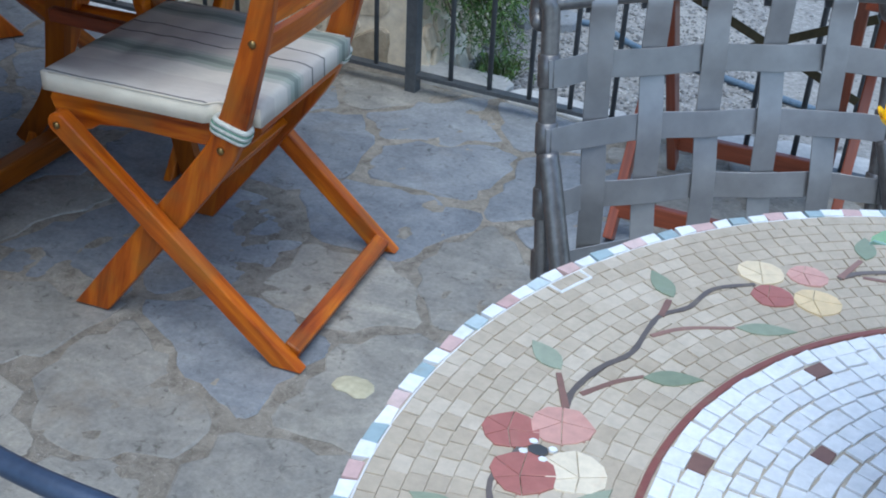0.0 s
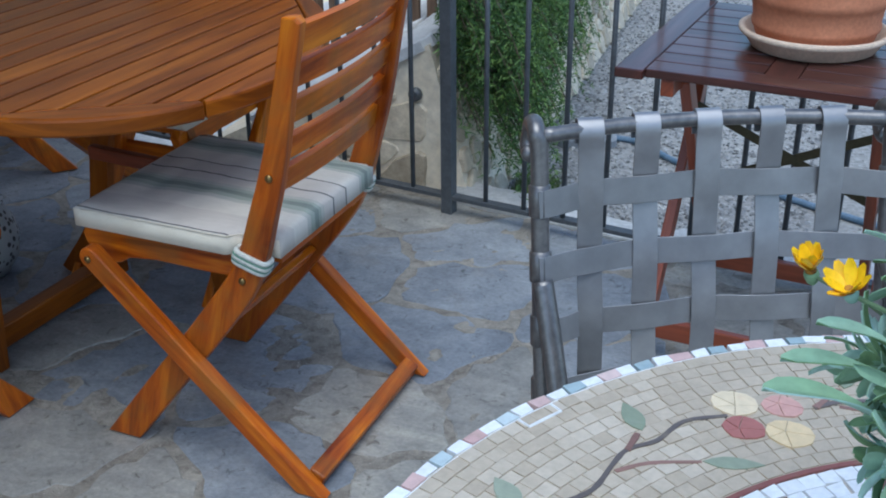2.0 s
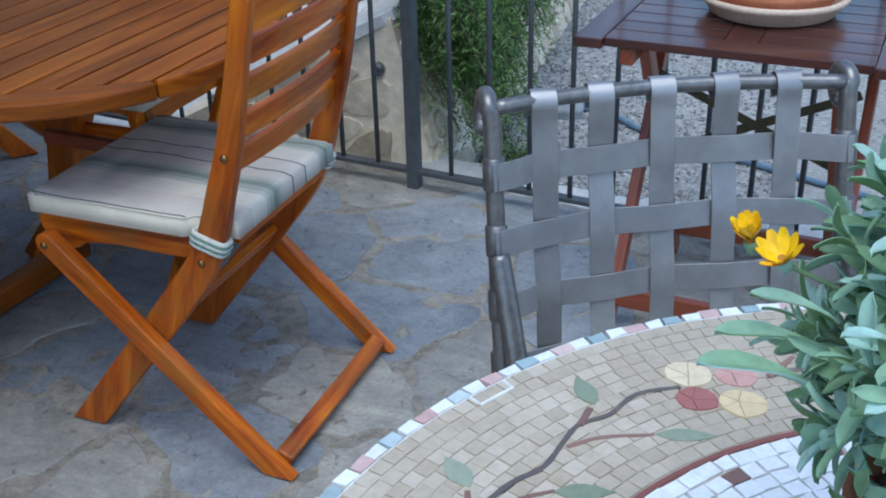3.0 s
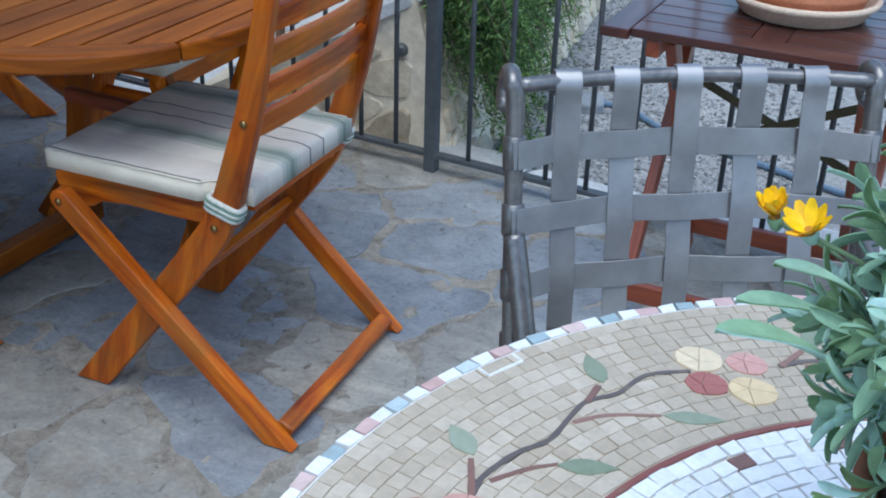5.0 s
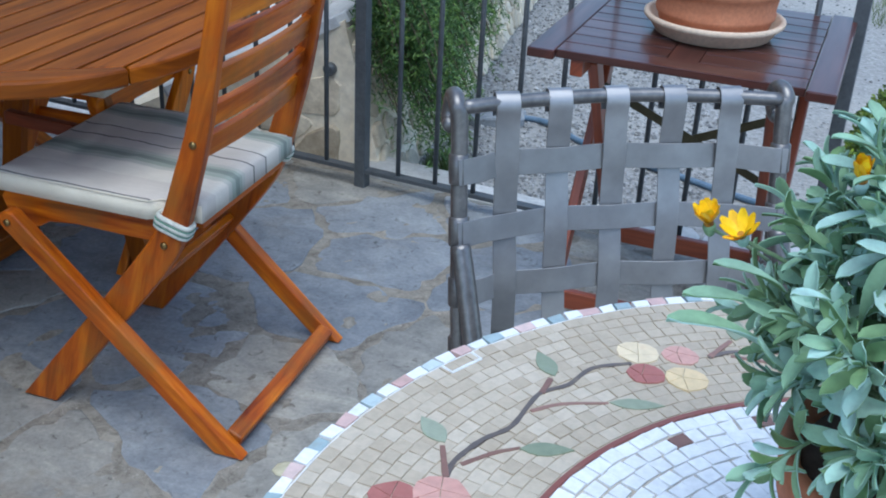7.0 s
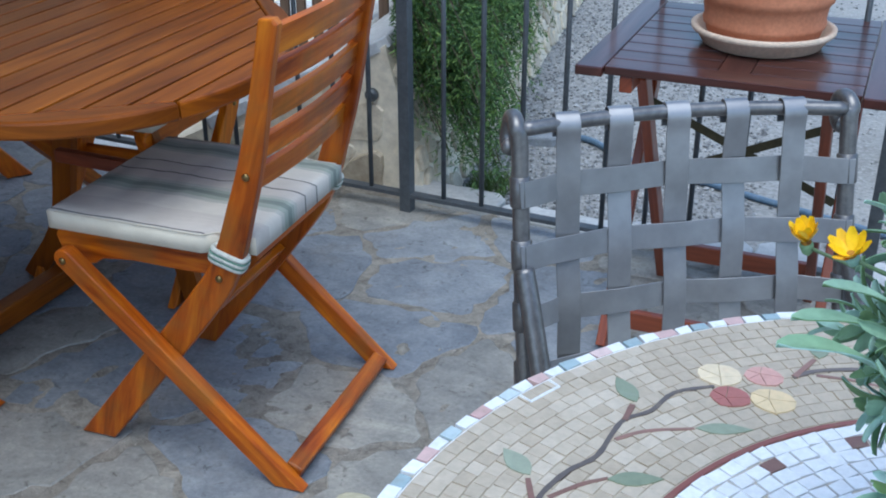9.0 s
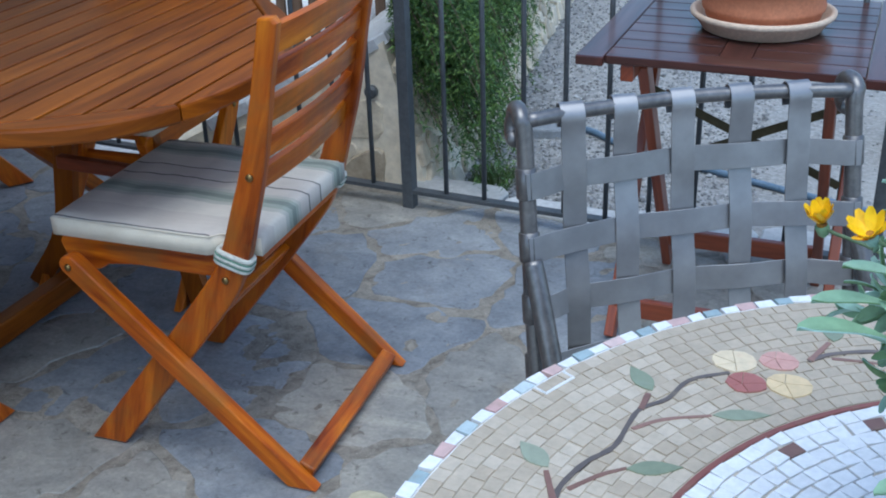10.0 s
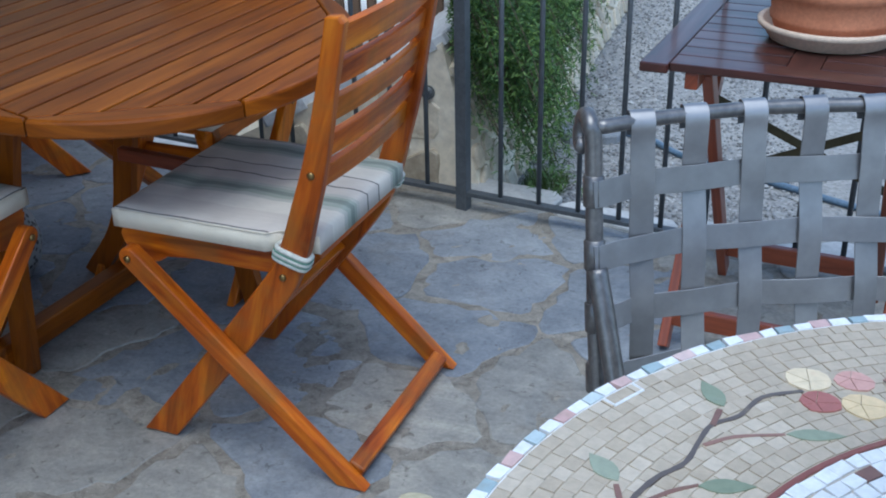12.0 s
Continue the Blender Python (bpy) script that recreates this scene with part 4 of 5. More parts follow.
def tile_verts(corners, z, rise=0.0042):
    """The corners of a tumbled tile: a foot, an edge and a smaller top."""
    cx, cy = sum(p[0] for p in corners) / 4, sum(p[1] for p in corners) / 4
    vs = []
    for k, h in ((1.0, -0.004), (1.0, rise * 0.85), (0.965, rise)):
        vs += [(cx + (x - cx) * k, cy + (y - cy) * k, z + h - rise) for x, y in corners]
    fs = [(8, 9, 10, 11)]
    for a in (0, 4):
        fs += [(a + k, a + (k + 1) % 4, a + 4 + (k + 1) % 4, a + 4 + k) for k in range(4)]
    return vs, fs


def petals():
    """Centre, reach, width and colour of every inlaid petal: eight flowers round the ring."""
    for k in range(8):
        base = math.radians(176.4 - 45.6 * k + (0.6 if k > 1 else 0))
        if k % 2 == 0:
            yield base, ((0.0255, -0.013, 0.024, RED_TILE), (-0.007, -0.034, 0.026, PINK_TILE), (0.001, 0.026, 0.026, RED_TILE), (-0.032, 0.010, 0.026, CREAM_TILE))
        else:
            yield base, ((0.027, 0.013, 0.023, CREAM_TILE), (0.009, -0.026, 0.020, PINK_TILE), (-0.009, 0.025, 0.021, RED_TILE), (-0.030, -0.009, 0.024, CREAM_TILE))


def lay_mosaic(t):
    rnd = random.Random(11)
    groups = {}

    def put(mat, corners, near, name):
        groups.setdefault((mat.name, near), []).append((mat, corners, name))

    def ring(r0, r1, length, mat, pick=None, name="tile", gap=0.0004, loose=0.0006):
        mid = (r0 + r1) / 2
        n = max(6, int(round(2 * math.pi * mid / length)))
        off = rnd.random() * 6.28
        for k in range(n):
            a0 = off + 2 * math.pi * k / n + gap / mid + rnd.uniform(-loose, loose) / mid
            a1 = off + 2 * math.pi * (k + 1) / n - gap / mid + rnd.uniform(-loose, loose) / mid
            c = []
            for r, a in ((r0 + gap, a0), (r0 + gap, a1), (r1 - gap, a1), (r1 - gap, a0)):
                r += rnd.uniform(-loose, loose)
                a += rnd.uniform(-loose, loose) / mid
                c.append((r * math.cos(a), r * math.sin(a)))
            m = pick(k, (a0 + a1) / 2) if pick else mat
            am = math.degrees((a0 + a1) / 2) % 360
            put(m, c, 138 < am < 183 and r0 > 0.36, name)

    n_rows = 12
    step = (0.5455 - 0.3605) / n_rows
    for i in range(n_rows):
        ring(0.3605 + step * i, 0.3605 + step * (i + 1), 0.0178, BEIGE_TILE)
    order = [WHITE_TILE, RIM_BLUE, WHITE_TILE, RIM_PINK]
    ring(0.5465, 0.5605, 0.0207, WHITE_TILE, lambda k, a: order[k % 4], "rim_tile", 0.0009, 0.0016)
    # a few brown tiles are strewn over the white disc
    spots = [(d, math.radians(a - 45 * k) % (2 * math.pi)) for k in range(8) for d, a in ((0.325, 139), (0.327, 168), (0.256, 157))]
    r, wide = 0.3528, 0.0166
    while r > 0.03:
        def white(k, a, mid=r - wide / 2):
            for d, b in spots:
                if abs(d - mid) < wide / 2 and abs((a - b + math.pi) % (2 * math.pi) - math.pi) * mid < 0.0092:
                    return BROWN_TILE
            return WHITE_TILE

        ring(r - wide, r, 0.0185, WHITE_TILE, white, "white_tile", 0.0008, 0.0013)
        r -= wide
    for (_, near), items in groups.items():
        if near:
            for mat, c, name in items:
                me = bpy.data.meshes.new(name)
                cx, cy = sum(p[0] for p in c) / 4, sum(p[1] for p in c) / 4
                vs, fs = tile_verts([(x - cx, y - cy) for x, y in c], 0)
                me.from_pydata(vs, [], fs)
                me.materials.append(mat)
                piece(name, me, t, pose(cx, cy, TOP + rnd.uniform(-0.0004, 0.0003), rnd.uniform(-0.4, 0.4), rnd.uniform(-0.4, 0.4), 0))
        else:
            vs, fs = [], []
            for mat, c, name in items:
                v, f = tile_verts(c, TOP + rnd.uniform(-0.0004, 0.0003))
                fs += [tuple(i + len(vs) for i in q) for q in f]
                vs += v
            me = bpy.data.meshes.new("tiles")
            me.from_pydata(vs, [], fs)
            me.materials.append(items[0][0])
            tagged(piece("tiles", me, t), kind="stuff")
    # thin inlaid lines: the red ring and the white seam inside the rim
    red = lathe(bmesh.new(), [(0.3536, TOP - 0.004), (0.3536, TOP - 0.0006), (0.3543, TOP), (0.3587, TOP), (0.3594, TOP - 0.0006), (0.3594, TOP - 0.004)], 128)
    part("red_ring", red, RING_TILE, t, "dark red ring between beige and white")
    seam = lathe(bmesh.new(), [(0.5452, TOP - 0.004), (0.5452, TOP - 0.0004), (0.5463, TOP - 0.0004), (0.5463, TOP - 0.004)], 128)
    part("white_seam", seam, WHITE_TILE, t, "thin white seam inside the rim")

    # flowers of cut tile, set a little proud
    def wedge_petal(cx, cy, size, mat, seed):
        rr = random.Random(seed)
        sides = 12
        pts = [(cx + size * rr.uniform(0.9, 1.04) * math.cos(a), cy + size * rr.uniform(0.8, 0.95) * math.sin(a)) for a in (2 * math.pi * k / sides + 0.2 for k in range(sides))]
        hub = (cx + rr.uniform(-0.005, 0.005), cy + rr.uniform(-0.005, 0.005))
        cuts = [0, 3, 5, 7, 9, 12]
        bm = bmesh.new()
        for a, b in zip(cuts, cuts[1:]):
            poly = [hub] + [pts[i % sides] for i in range(a, b + 1)]
            mx, my = sum(p[0] for p in poly) / len(poly), sum(p[1] for p in poly) / len(poly)
            poly = [(mx + (x - mx) * 0.97, my + (y - my) * 0.97) for x, y in poly]
            slab(bm, poly, TOP - 0.003, TOP + 0.0012 + rr.uniform(0, 0.0004), "z", 0.0004)
        return bm

    n = 0
    for base, parts in petals():
        ox, oy = 0.436 * math.cos(base), 0.436 * math.sin(base)
        rx, ry = math.cos(base), math.sin(base)
        for dr, da, size, mat in parts:
            n += 1
            part("petal", wedge_petal(ox + dr * rx - da * ry, oy + dr * ry + da * rx, size * 0.97, mat, n), mat, t)
        if len([1 for p in parts if p[3] is CREAM_TILE]) > 1:
            continue
        eye = slab(bmesh.new(), [(ox + 0.008 * math.cos(a), oy + 0.006 * math.sin(a)) for a in (k * math.pi / 4 for k in range(8))], TOP - 0.003, TOP + 0.0022, "z", 0.0004)
        part("flower_eye", eye, BLACK_TILE, t)
        for k in range(4):
            a = base + 0.6 + k * 1.57
            ex, ey = ox + 0.0115 * math.cos(a), oy + 0.0095 * math.sin(a)
            part("flower_dot", slab(bmesh.new(), [(ex + 0.0036 * math.cos(b), ey + 0.003 * math.sin(b)) for b in (j * math.pi / 3 for j in range(6))], TOP - 0.003, TOP + 0.0020, "z", 0.0003), WHITE_TILE, t)

    def strip(points, w0, w1, mat, name, lift=0.0010):
        pts = smooth_line([(r * math.cos(math.radians(a)), r * math.sin(math.radians(a)), 0) for a, r in points], 4)
        left, right = [], []
        for i, p in enumerate(pts):
            d = (pts[min(i + 1, len(pts) - 1)] - pts[max(i - 1, 0)]).normalized()
            w = (w0 + (w1 - w0) * i / (len(pts) - 1)) / 2 * rnd.uniform(0.85, 1.15)
            left.append((p.x - d.y * w, p.y + d.x * w))
            right.append((p.x + d.y * w, p.y - d.x * w))
        part(name, slab(bmesh.new(), right + left[::-1], TOP - 0.003, TOP + lift, "z", 0.0003), mat, t)

    def leaf(a0, r0, a1, r1, width):
        p = Vector((r0 * math.cos(math.radians(a0)), r0 * math.sin(math.radians(a0))))
        q = Vector((r1 * math.cos(math.radians(a1)), r1 * math.sin(math.radians(a1))))
        d = q - p
        nrm = Vector((-d.y, d.x)).normalized()
        side = [0, 0.62, 0.95, 1.0, 0.8, 0.45]
        up = [tuple(p + d * k / 6 + nrm * width / 2 * w) for k, w in enumerate(side)]
        down = [tuple(p + d * k / 6 - nrm * width / 2 * w) for k, w in enumerate(side)][1:]
        part("leaf", slab(bmesh.new(), up + [tuple(q)] + down[::-1], TOP - 0.003, TOP + 0.0011, "z", 0.0004), LEAF_TILE, t)

    for k in range(8):
        o = -45.4 * k
        strip([(169.3 + o, 0.437), (166 + o, 0.442), (161 + o, 0.440), (156.6 + o, 0.433), (151.9 + o, 0.444), (148.4 + o, 0.452), (144.6 + o, 0.447), (139.7 + o, 0.458), (134.5 + o, 0.449)], 0.0056, 0.0044, TWIG_TILE, "branch")
        strip([(148.6 + o, 0.451), (145.6 + o, 0.464)], 0.0065, 0.005, BROWN_TILE, "twig", 0.0014)
        strip([(152.3 + o, 0.437), (148.2 + o, 0.427), (142.9 + o, 0.404)], 0.0048, 0.0035, BROWN_TILE, "twig", 0.0006)
        strip([(169.1 + o, 0.437), (164.7 + o, 0.462)], 0.0065, 0.005, BROWN_TILE, "twig", 0.0014)
        strip([(166.2 + o, 0.435), (162.2 + o, 0.422), (159 + o, 0.408)], 0.0048, 0.0035, BROWN_TILE, "twig", 0.0006)
        leaf(144.8 + o, 0.465, 143.2 + o, 0.509, 0.020)
        leaf(142.8 + o, 0.404, 136.3 + o, 0.375, 0.017)
        leaf(164.0 + o, 0.463, 161.9 + o, 0.503, 0.021)
        leaf(159.3 + o, 0.408, 154.5 + o, 0.372, 0.019)
    # a mended tile with a white grout outline near the rim
    a0, a1, r0, r1 = math.radians(153.6), math.radians(149.4), 0.530, 0.5435
    loop = [Vector((r * math.cos(a), r * math.sin(a), TOP)) for a, r in ((a0, r1), (a0, r0), ((a0 + a1) / 2, r0), (a1, r0), (a1, r1))]
    part("white_outline", tube(bmesh.new(), loop, 0.0016, 6), WHITE_TILE, t)


mosaic = mosaic_table()


# ---------------------------------------------------------------- potted flowering plant on the mosaic table
def leaf_mesh(seed, length=0.085, width=0.021):
    """A long spoon-shaped leaf along +x that arches down, with a fold along its middle."""
    rr = random.Random(seed)
    n, vs, fs = 9, [], []
    droop = rr.uniform(0.05, 0.35)
    twist = rr.uniform(-0.35, 0.35)
    for i in range(n + 1):
        u = i / n
        w = width / 2 * (0.16 + 0.84 * min(1.0, max(0.0, (u - 0.12) / 0.5)) ** 1.2) * math.sqrt(max(0.02, 1 - max(0.0, (u - 0.78) / 0.225) ** 2))
        x, z = length * u, length * (0.12 * math.sin(u * 2.2) - droop * u * u)
        tw = twist * u
        for j, k in enumerate((-1, -0.5, 0, 0.5, 1)):
            lift = 0.0022 * abs(k) * (1 if i else 0.3)
            vs.append((x, w * k * math.cos(tw), z + lift + w * k * math.sin(tw)))
    for i in range(n):
        for j in range(4):
            a = i * 5 + j
            fs.append((a, a + 5, a + 6, a + 1))
    m = len(vs)
    vs += [(x, y, z - 0.0007) for x, y, z in vs]
    fs += [tuple(m + i for i in reversed(f)) for f in fs]
    ring = [i * 5 for i in range(n + 1)] + [n * 5 + j for j in range(1, 5)] + [i * 5 + 4 for i in range(n - 1, -1, -1)] + [3, 2, 1]
    k = len(vs)
    vs += [vs[i] for i in ring] + [vs[i + m] for i in ring]
    n = len(ring)
    fs += [(k + i, k + (i + 1) % n, k + n + (i + 1) % n, k + n + i) for i in range(n)]
    me = bpy.data.meshes.new("leaf")
    me.from_pydata(vs, [], fs)
    me.materials.append(GREY_LEAF)
    me.shade_smooth()
    return me


def petal_mesh():
    vs, fs, n = [], [], 6
    for i in range(n + 1):
        u = i / n
        w = 0.0062 * math.sin(math.pi * (0.12 + 0.80 * u)) ** 0.8
        for k in (-1, 0, 1):
            vs.append((0.004 + 0.024 * u, w * k, 0.0045 * u * u + 0.0010 * abs(k)))
    for i in range(n):
        for j in range(2):
            a = i * 3 + j
            fs.append((a, a + 3, a + 4, a + 1))
    m = len(vs)
    vs += [(x, y, z - 0.0006) for x, y, z in vs]
    fs += [tuple(m + i for i in reversed(f)) for f in fs]
    me = bpy.data.meshes.new("petal")
    me.from_pydata(vs, [], fs)
    me.materials.append(PETAL)
    me.shade_smooth()
    return me


PX, PY = 0.990, -0.838


def plant_pot():
    t = thing("plant_pot", "orange-red terracotta pot full of flowering leaves", "pot", PX, PY, TOP + 0.0013)
    prof = [(0.066, 0.0), (0.070, 0.004), (0.092, 0.115), (0.102, 0.118), (0.106, 0.155), (0.098, 0.157), (0.093, 0.142), (0.001, 0.140)]
    part("body", lathe(bmesh.new(), prof, 48), TERRACOTTA, t, smooth=True)
    part("soil", lathe(bmesh.new(), [(0.092, 0.139), (0.088, 0.146), (0.001, 0.150)], 32), SOIL, t, "dark potting soil", True)
    return t


STEM = speckled("green_stem", (0.10, 0.16, 0.08), (0.15, 0.22, 0.11), 40, 0.6)


def gazania():
    """Many shoots, each with a tuft of spoon-shaped leaves at its end."""
    t = thing("flowering_plant", "grey-green leafy plant with yellow daisy flowers in a terracotta pot", "plant", PX, PY, TOP + 0.148)
    rnd = random.Random(5)
    shapes = [leaf_mesh(s, 0.032 + 0.0040 * (s % 5), 0.0092 + 0.0010 * (s % 4)) for s in range(14)]
    pale = [leaf_mesh(40 + s, 0.040, 0.014) for s in range(2)]
    for me in pale:
        me.materials.clear()
        me.materials.append(YELLOW_LEAF)
    stems, singles = 190, 0
    rest_v, rest_f = [], []
    for s in range(stems):
        az = 2.39996 * s
        u = (s + 0.5) / stems
        flat = math.sqrt(1 - (1 - u) ** 2)
        reach = 0.132 * flat * rnd.uniform(0.8, 1.15)
        high = 0.198 * (1 - u) + 0.046 + rnd.uniform(-0.02, 0.03)
        tip = Vector((reach * math.cos(az), reach * math.sin(az), high))
        root = Vector((0.055 * flat * math.cos(az), 0.055 * flat * math.sin(az), 0.0))
        mid = root.lerp(tip, 0.5) + Vector((0, 0, 0.035))
        line = smooth_line([root, mid, tip], 6)
        part("stem", tube(bmesh.new(), line, 0.0016, 6), STEM, t, smooth=True)
        lean = (line[-1] - line[-3]).normalized()
        for k in range(11):
            p = line[-1].lerp(line[-5], k / 11)
            a = az + 2.39996 * k + rnd.uniform(-0.3, 0.3)
            tilt = -76 + 5.6 * k + rnd.uniform(-24, 24)
            size = rnd.uniform(0.75, 1.2) * (0.72 + 0.32 * k / 10)
            me = rnd.choice(pale) if rnd.random() < 0.05 else rnd.choice(shapes)
            side = Vector((math.cos(az), math.sin(az), 0))
            bend = Vector((0, 0, 1)).rotation_difference((lean + 0.25 * side).normalized()).to_matrix().to_4x4()
            m = Matrix.Translation(p) @ bend @ pose(0, 0, 0, 0, 0, math.degrees(a)) @ pose(0, 0, 0, 0, tilt, 0) @ pose(0, 0, 0, rnd.uniform(-30, 30), 0, 0) @ Matrix.Scale(size, 4)
            if (tip.x < 0.05 or tip.y < -0.03) and singles < 275:
                piece("leaf", me, t, m)
                singles += 1
            else:
                k0 = len(rest_v)
                rest_v += [tuple(m @ v.co) for v in me.vertices]
                rest_f += [tuple(k0 + i for i in q.vertices) for q in me.polygons]
    me = bpy.data.meshes.new("leaves")
    me.from_pydata(rest_v, [], rest_f)
    me.materials.append(GREY_LEAF)
    me.shade_smooth()
    tagged(piece("leaves", me, t), kind="stuff")
    # a few long lower leaves that stand out over the table
    for x, y, z, turn, rise, long in ((0.862, -0.885, 0.985, 196, 14, 1.15), (0.862, -0.875, 1.003, 192, 8, 1.0), (0.868, -0.872, 1.018, 186, 16, 0.85), (0.90, -0.92, 0.925, 205, -4, 0.9)):
        piece("leaf", shapes[3], t, pose(x - PX, y - PY, z - TOP - 0.148, 0, 0, turn) @ pose(0, 0, 0, 0, -rise, 0) @ Matrix.Scale(long * 1.25, 4))
    # low leaves that hang over the rim of the pot, some of them yellowing
    for k in range(15):
        a = 190 + 165 * (k + rnd.uniform(0.1, 0.9)) / 15
        away, h = rnd.uniform(0.050, 0.090), rnd.uniform(0.012, 0.050)
        spot = pose(away * math.cos(radians(a)), away * math.sin(radians(a)), h, 0, 0, a + rnd.uniform(-35, 35))
        piece("leaf", pale[k % 2] if k % 5 == 2 else shapes[k % 14], t, spot @ pose(0, 0, 0, rnd.uniform(-35, 35), rnd.uniform(-15, 40), 0) @ Matrix.Scale(rnd.uniform(0.75, 1.05), 4))
    petal = petal_mesh()

    def flower(x, y, z, tilt, turn, n, cup, size):
        h = Vector((x - PX, y - PY, z - TOP - 0.148))
        stem = smooth_line([h * 0.25, h * 0.7 + Vector((0, 0, 0.02)), h], 6)
        f = part("flower", tube(bmesh.new(), stem, 0.0014, 6), STEM, t, "yellow daisy-like flower on a green stem", True)
        face = Matrix.Translation(h) @ pose(0, 0, 0, 0, 0, turn) @ pose(0, 0, 0, 0, tilt, 0) @ Matrix.Scale(size, 4)
        for k in range(n):
            piece("petal", petal, f, face @ pose(0, 0, 0.004 + 0.0008 * (k % 2), 0, 0, 360 * k / n) @ pose(0, 0, 0, 0, -cup - 6 * (k % 3), 0))
        bm = lathe(bmesh.new(), [(0.002, -0.012), (0.0055, -0.008), (0.0075, 0.0), (0.0065, 0.004)], 16)
        bm.transform(face)
        part("calyx", bm, GREY_LEAF, f, "", True)
        bm = lathe(bmesh.new(), [(0.0055, 0.003), (0.0055, 0.0065), (0.003, 0.008)], 14)
        bm.transform(face)
        part("flower_centre", bm, CENTRE, f, "brown-orange flower centre", True)

    flower(0.837, -0.863, 1.044, 30, 235, 9, 30, 0.60)
    flower(0.811, -0.760, 1.000, 18, 228, 11, 46, 0.66)
    flower(0.896, -0.88, 1.098, 20, 250, 10, 62, 0.60)
    return t


plant_pot()
gazania()


# ---------------------------------------------------------------- rosemary over the wall, box ball, grass, pebbles
def needle_cloud(stems, rnd, length, wide, per, spread=0.9):
    """Verts and faces of many needle leaves set along stems."""
    vs, fs = [], []
    for line in stems:
        for _ in range(per):
            i = rnd.randrange(len(line) - 1)
            p = line[i].lerp(line[i + 1], rnd.random())
            d = (line[i + 1] - line[i]).normalized()
            out = Vector((rnd.gauss(0, 1), rnd.gauss(0, 1), rnd.gauss(0, 1))).normalized()
            w = (d * 0.7 + out * spread).normalized()
            s = w.cross(Vector((rnd.gauss(0, 1), rnd.gauss(0, 1), rnd.gauss(0, 1)))).normalized() * wide * rnd.uniform(0.7, 1.3)
            e = length * rnd.uniform(0.6, 1.3)
            k = len(vs)
            vs += [p - s, p + s, p + w * e + s * 0.4, p + w * e - s * 0.4]
            fs.append((k, k + 1, k + 2, k + 3))
    return vs, fs


def cloud_part(name, vs, fs, mat, parent, label=""):
    me = bpy.data.meshes.new(name)
    me.from_pydata([tuple(v) for v in vs], [], fs)
    me.materials.append(mat)
    ob = piece(name, me, parent)
    return tagged(ob, label) if label else ob


def rosemary():
    t = thing("rosemary_bush", "green trailing rosemary hanging thickly over the rubble wall", "bush", -0.42, 1.42, 0.44)
    rnd = random.Random(3)
    stems = []
    for n in range(1500):
        y = 0.05 + 2.5 * rnd.random() ** 1.9
        edge = -0.078 * y
        x = max(edge - rnd.uniform(0.0, 0.30), 0.07 - 0.41 * y)
        z = rnd.uniform(0.0, 0.10)
        drop = rnd.uniform(0.05, 0.50) * (1 - 0.3 * rnd.random()) * max(0.5, 1.1 - 0.35 * y)
        out = 0.06 + 0.24 * rnd.random() * max(0.4, 1.0 - 0.3 * y)
        if n % 4:
            hang = 0.15 * min(1.0, drop / 0.5)
            pts = [(x, y, z), (x + (edge - x) * 0.6, y + rnd.uniform(-0.02, 0.08), z + rnd.uniform(0.05, 0.30)), (edge + out * 0.8, y + rnd.uniform(-0.1, 0.04), z * 0.4 + 0.06 - drop * 0.3), (edge + out + hang, y + rnd.uniform(-0.14, 0.04), 0.04 - drop)]
        else:
            pts = [(x, y, z), (x + rnd.uniform(0.0, 0.1), y + rnd.uniform(-0.04, 0.05), z + 0.2), (x + rnd.uniform(0.02, 0.2) * max(0.2, 1 - 0.5 * y), y + rnd.uniform(-0.08, 0.05), z + rnd.uniform(0.3, 0.60))]
        stems.append(smooth_line(pts, 5))
    bm = bmesh.new()
    for line in stems[::5]:
        tube(bm, line[::2], 0.002, 4, False)
    part("branching", bm, BARK, t)
    vs, fs = needle_cloud(stems, rnd, 0.017, 0.0020, 150, 1.1)
    cloud_part("crown", vs, fs, ROSEMARY, t)


def box_ball(x, y, r):
    t = thing("box_bush", "rounded bright green clipped box bush on the ground", "bush", x, y, GROUND_Z)
    rnd = random.Random(8)
    part("trunk", tube(bmesh.new(), [(0, 0, 0), (0, 0, r * 0.7)], [0.02, 0.012], 8), BARK, t)
    vs, fs = [], []
    for _ in range(14000):
        d = Vector((rnd.gauss(0, 1), rnd.gauss(0, 1), rnd.gauss(0, 1))).normalized()
        if d.z < -0.12:
            continue
        far = r * (0.90 + 0.10 * noise.noise(d * 5) + rnd.uniform(-0.10, 0.02))
        p = Vector((0, 0, r * 0.13)) + d * far
        w = (d + 0.8 * Vector((rnd.gauss(0, 1), rnd.gauss(0, 1), rnd.gauss(0, 1)))).normalized()
        s = w.cross(Vector((rnd.gauss(0, 1), rnd.gauss(0, 1), rnd.gauss(0, 1)))).normalized() * 0.0065
        k = len(vs)
        vs += [p, p + w * 0.008 + s, p + w * 0.020, p + w * 0.008 - s]
        fs.append((k, k + 1, k + 2, k + 3))
    cloud_part("crown", vs, fs, BOXLEAF, t)


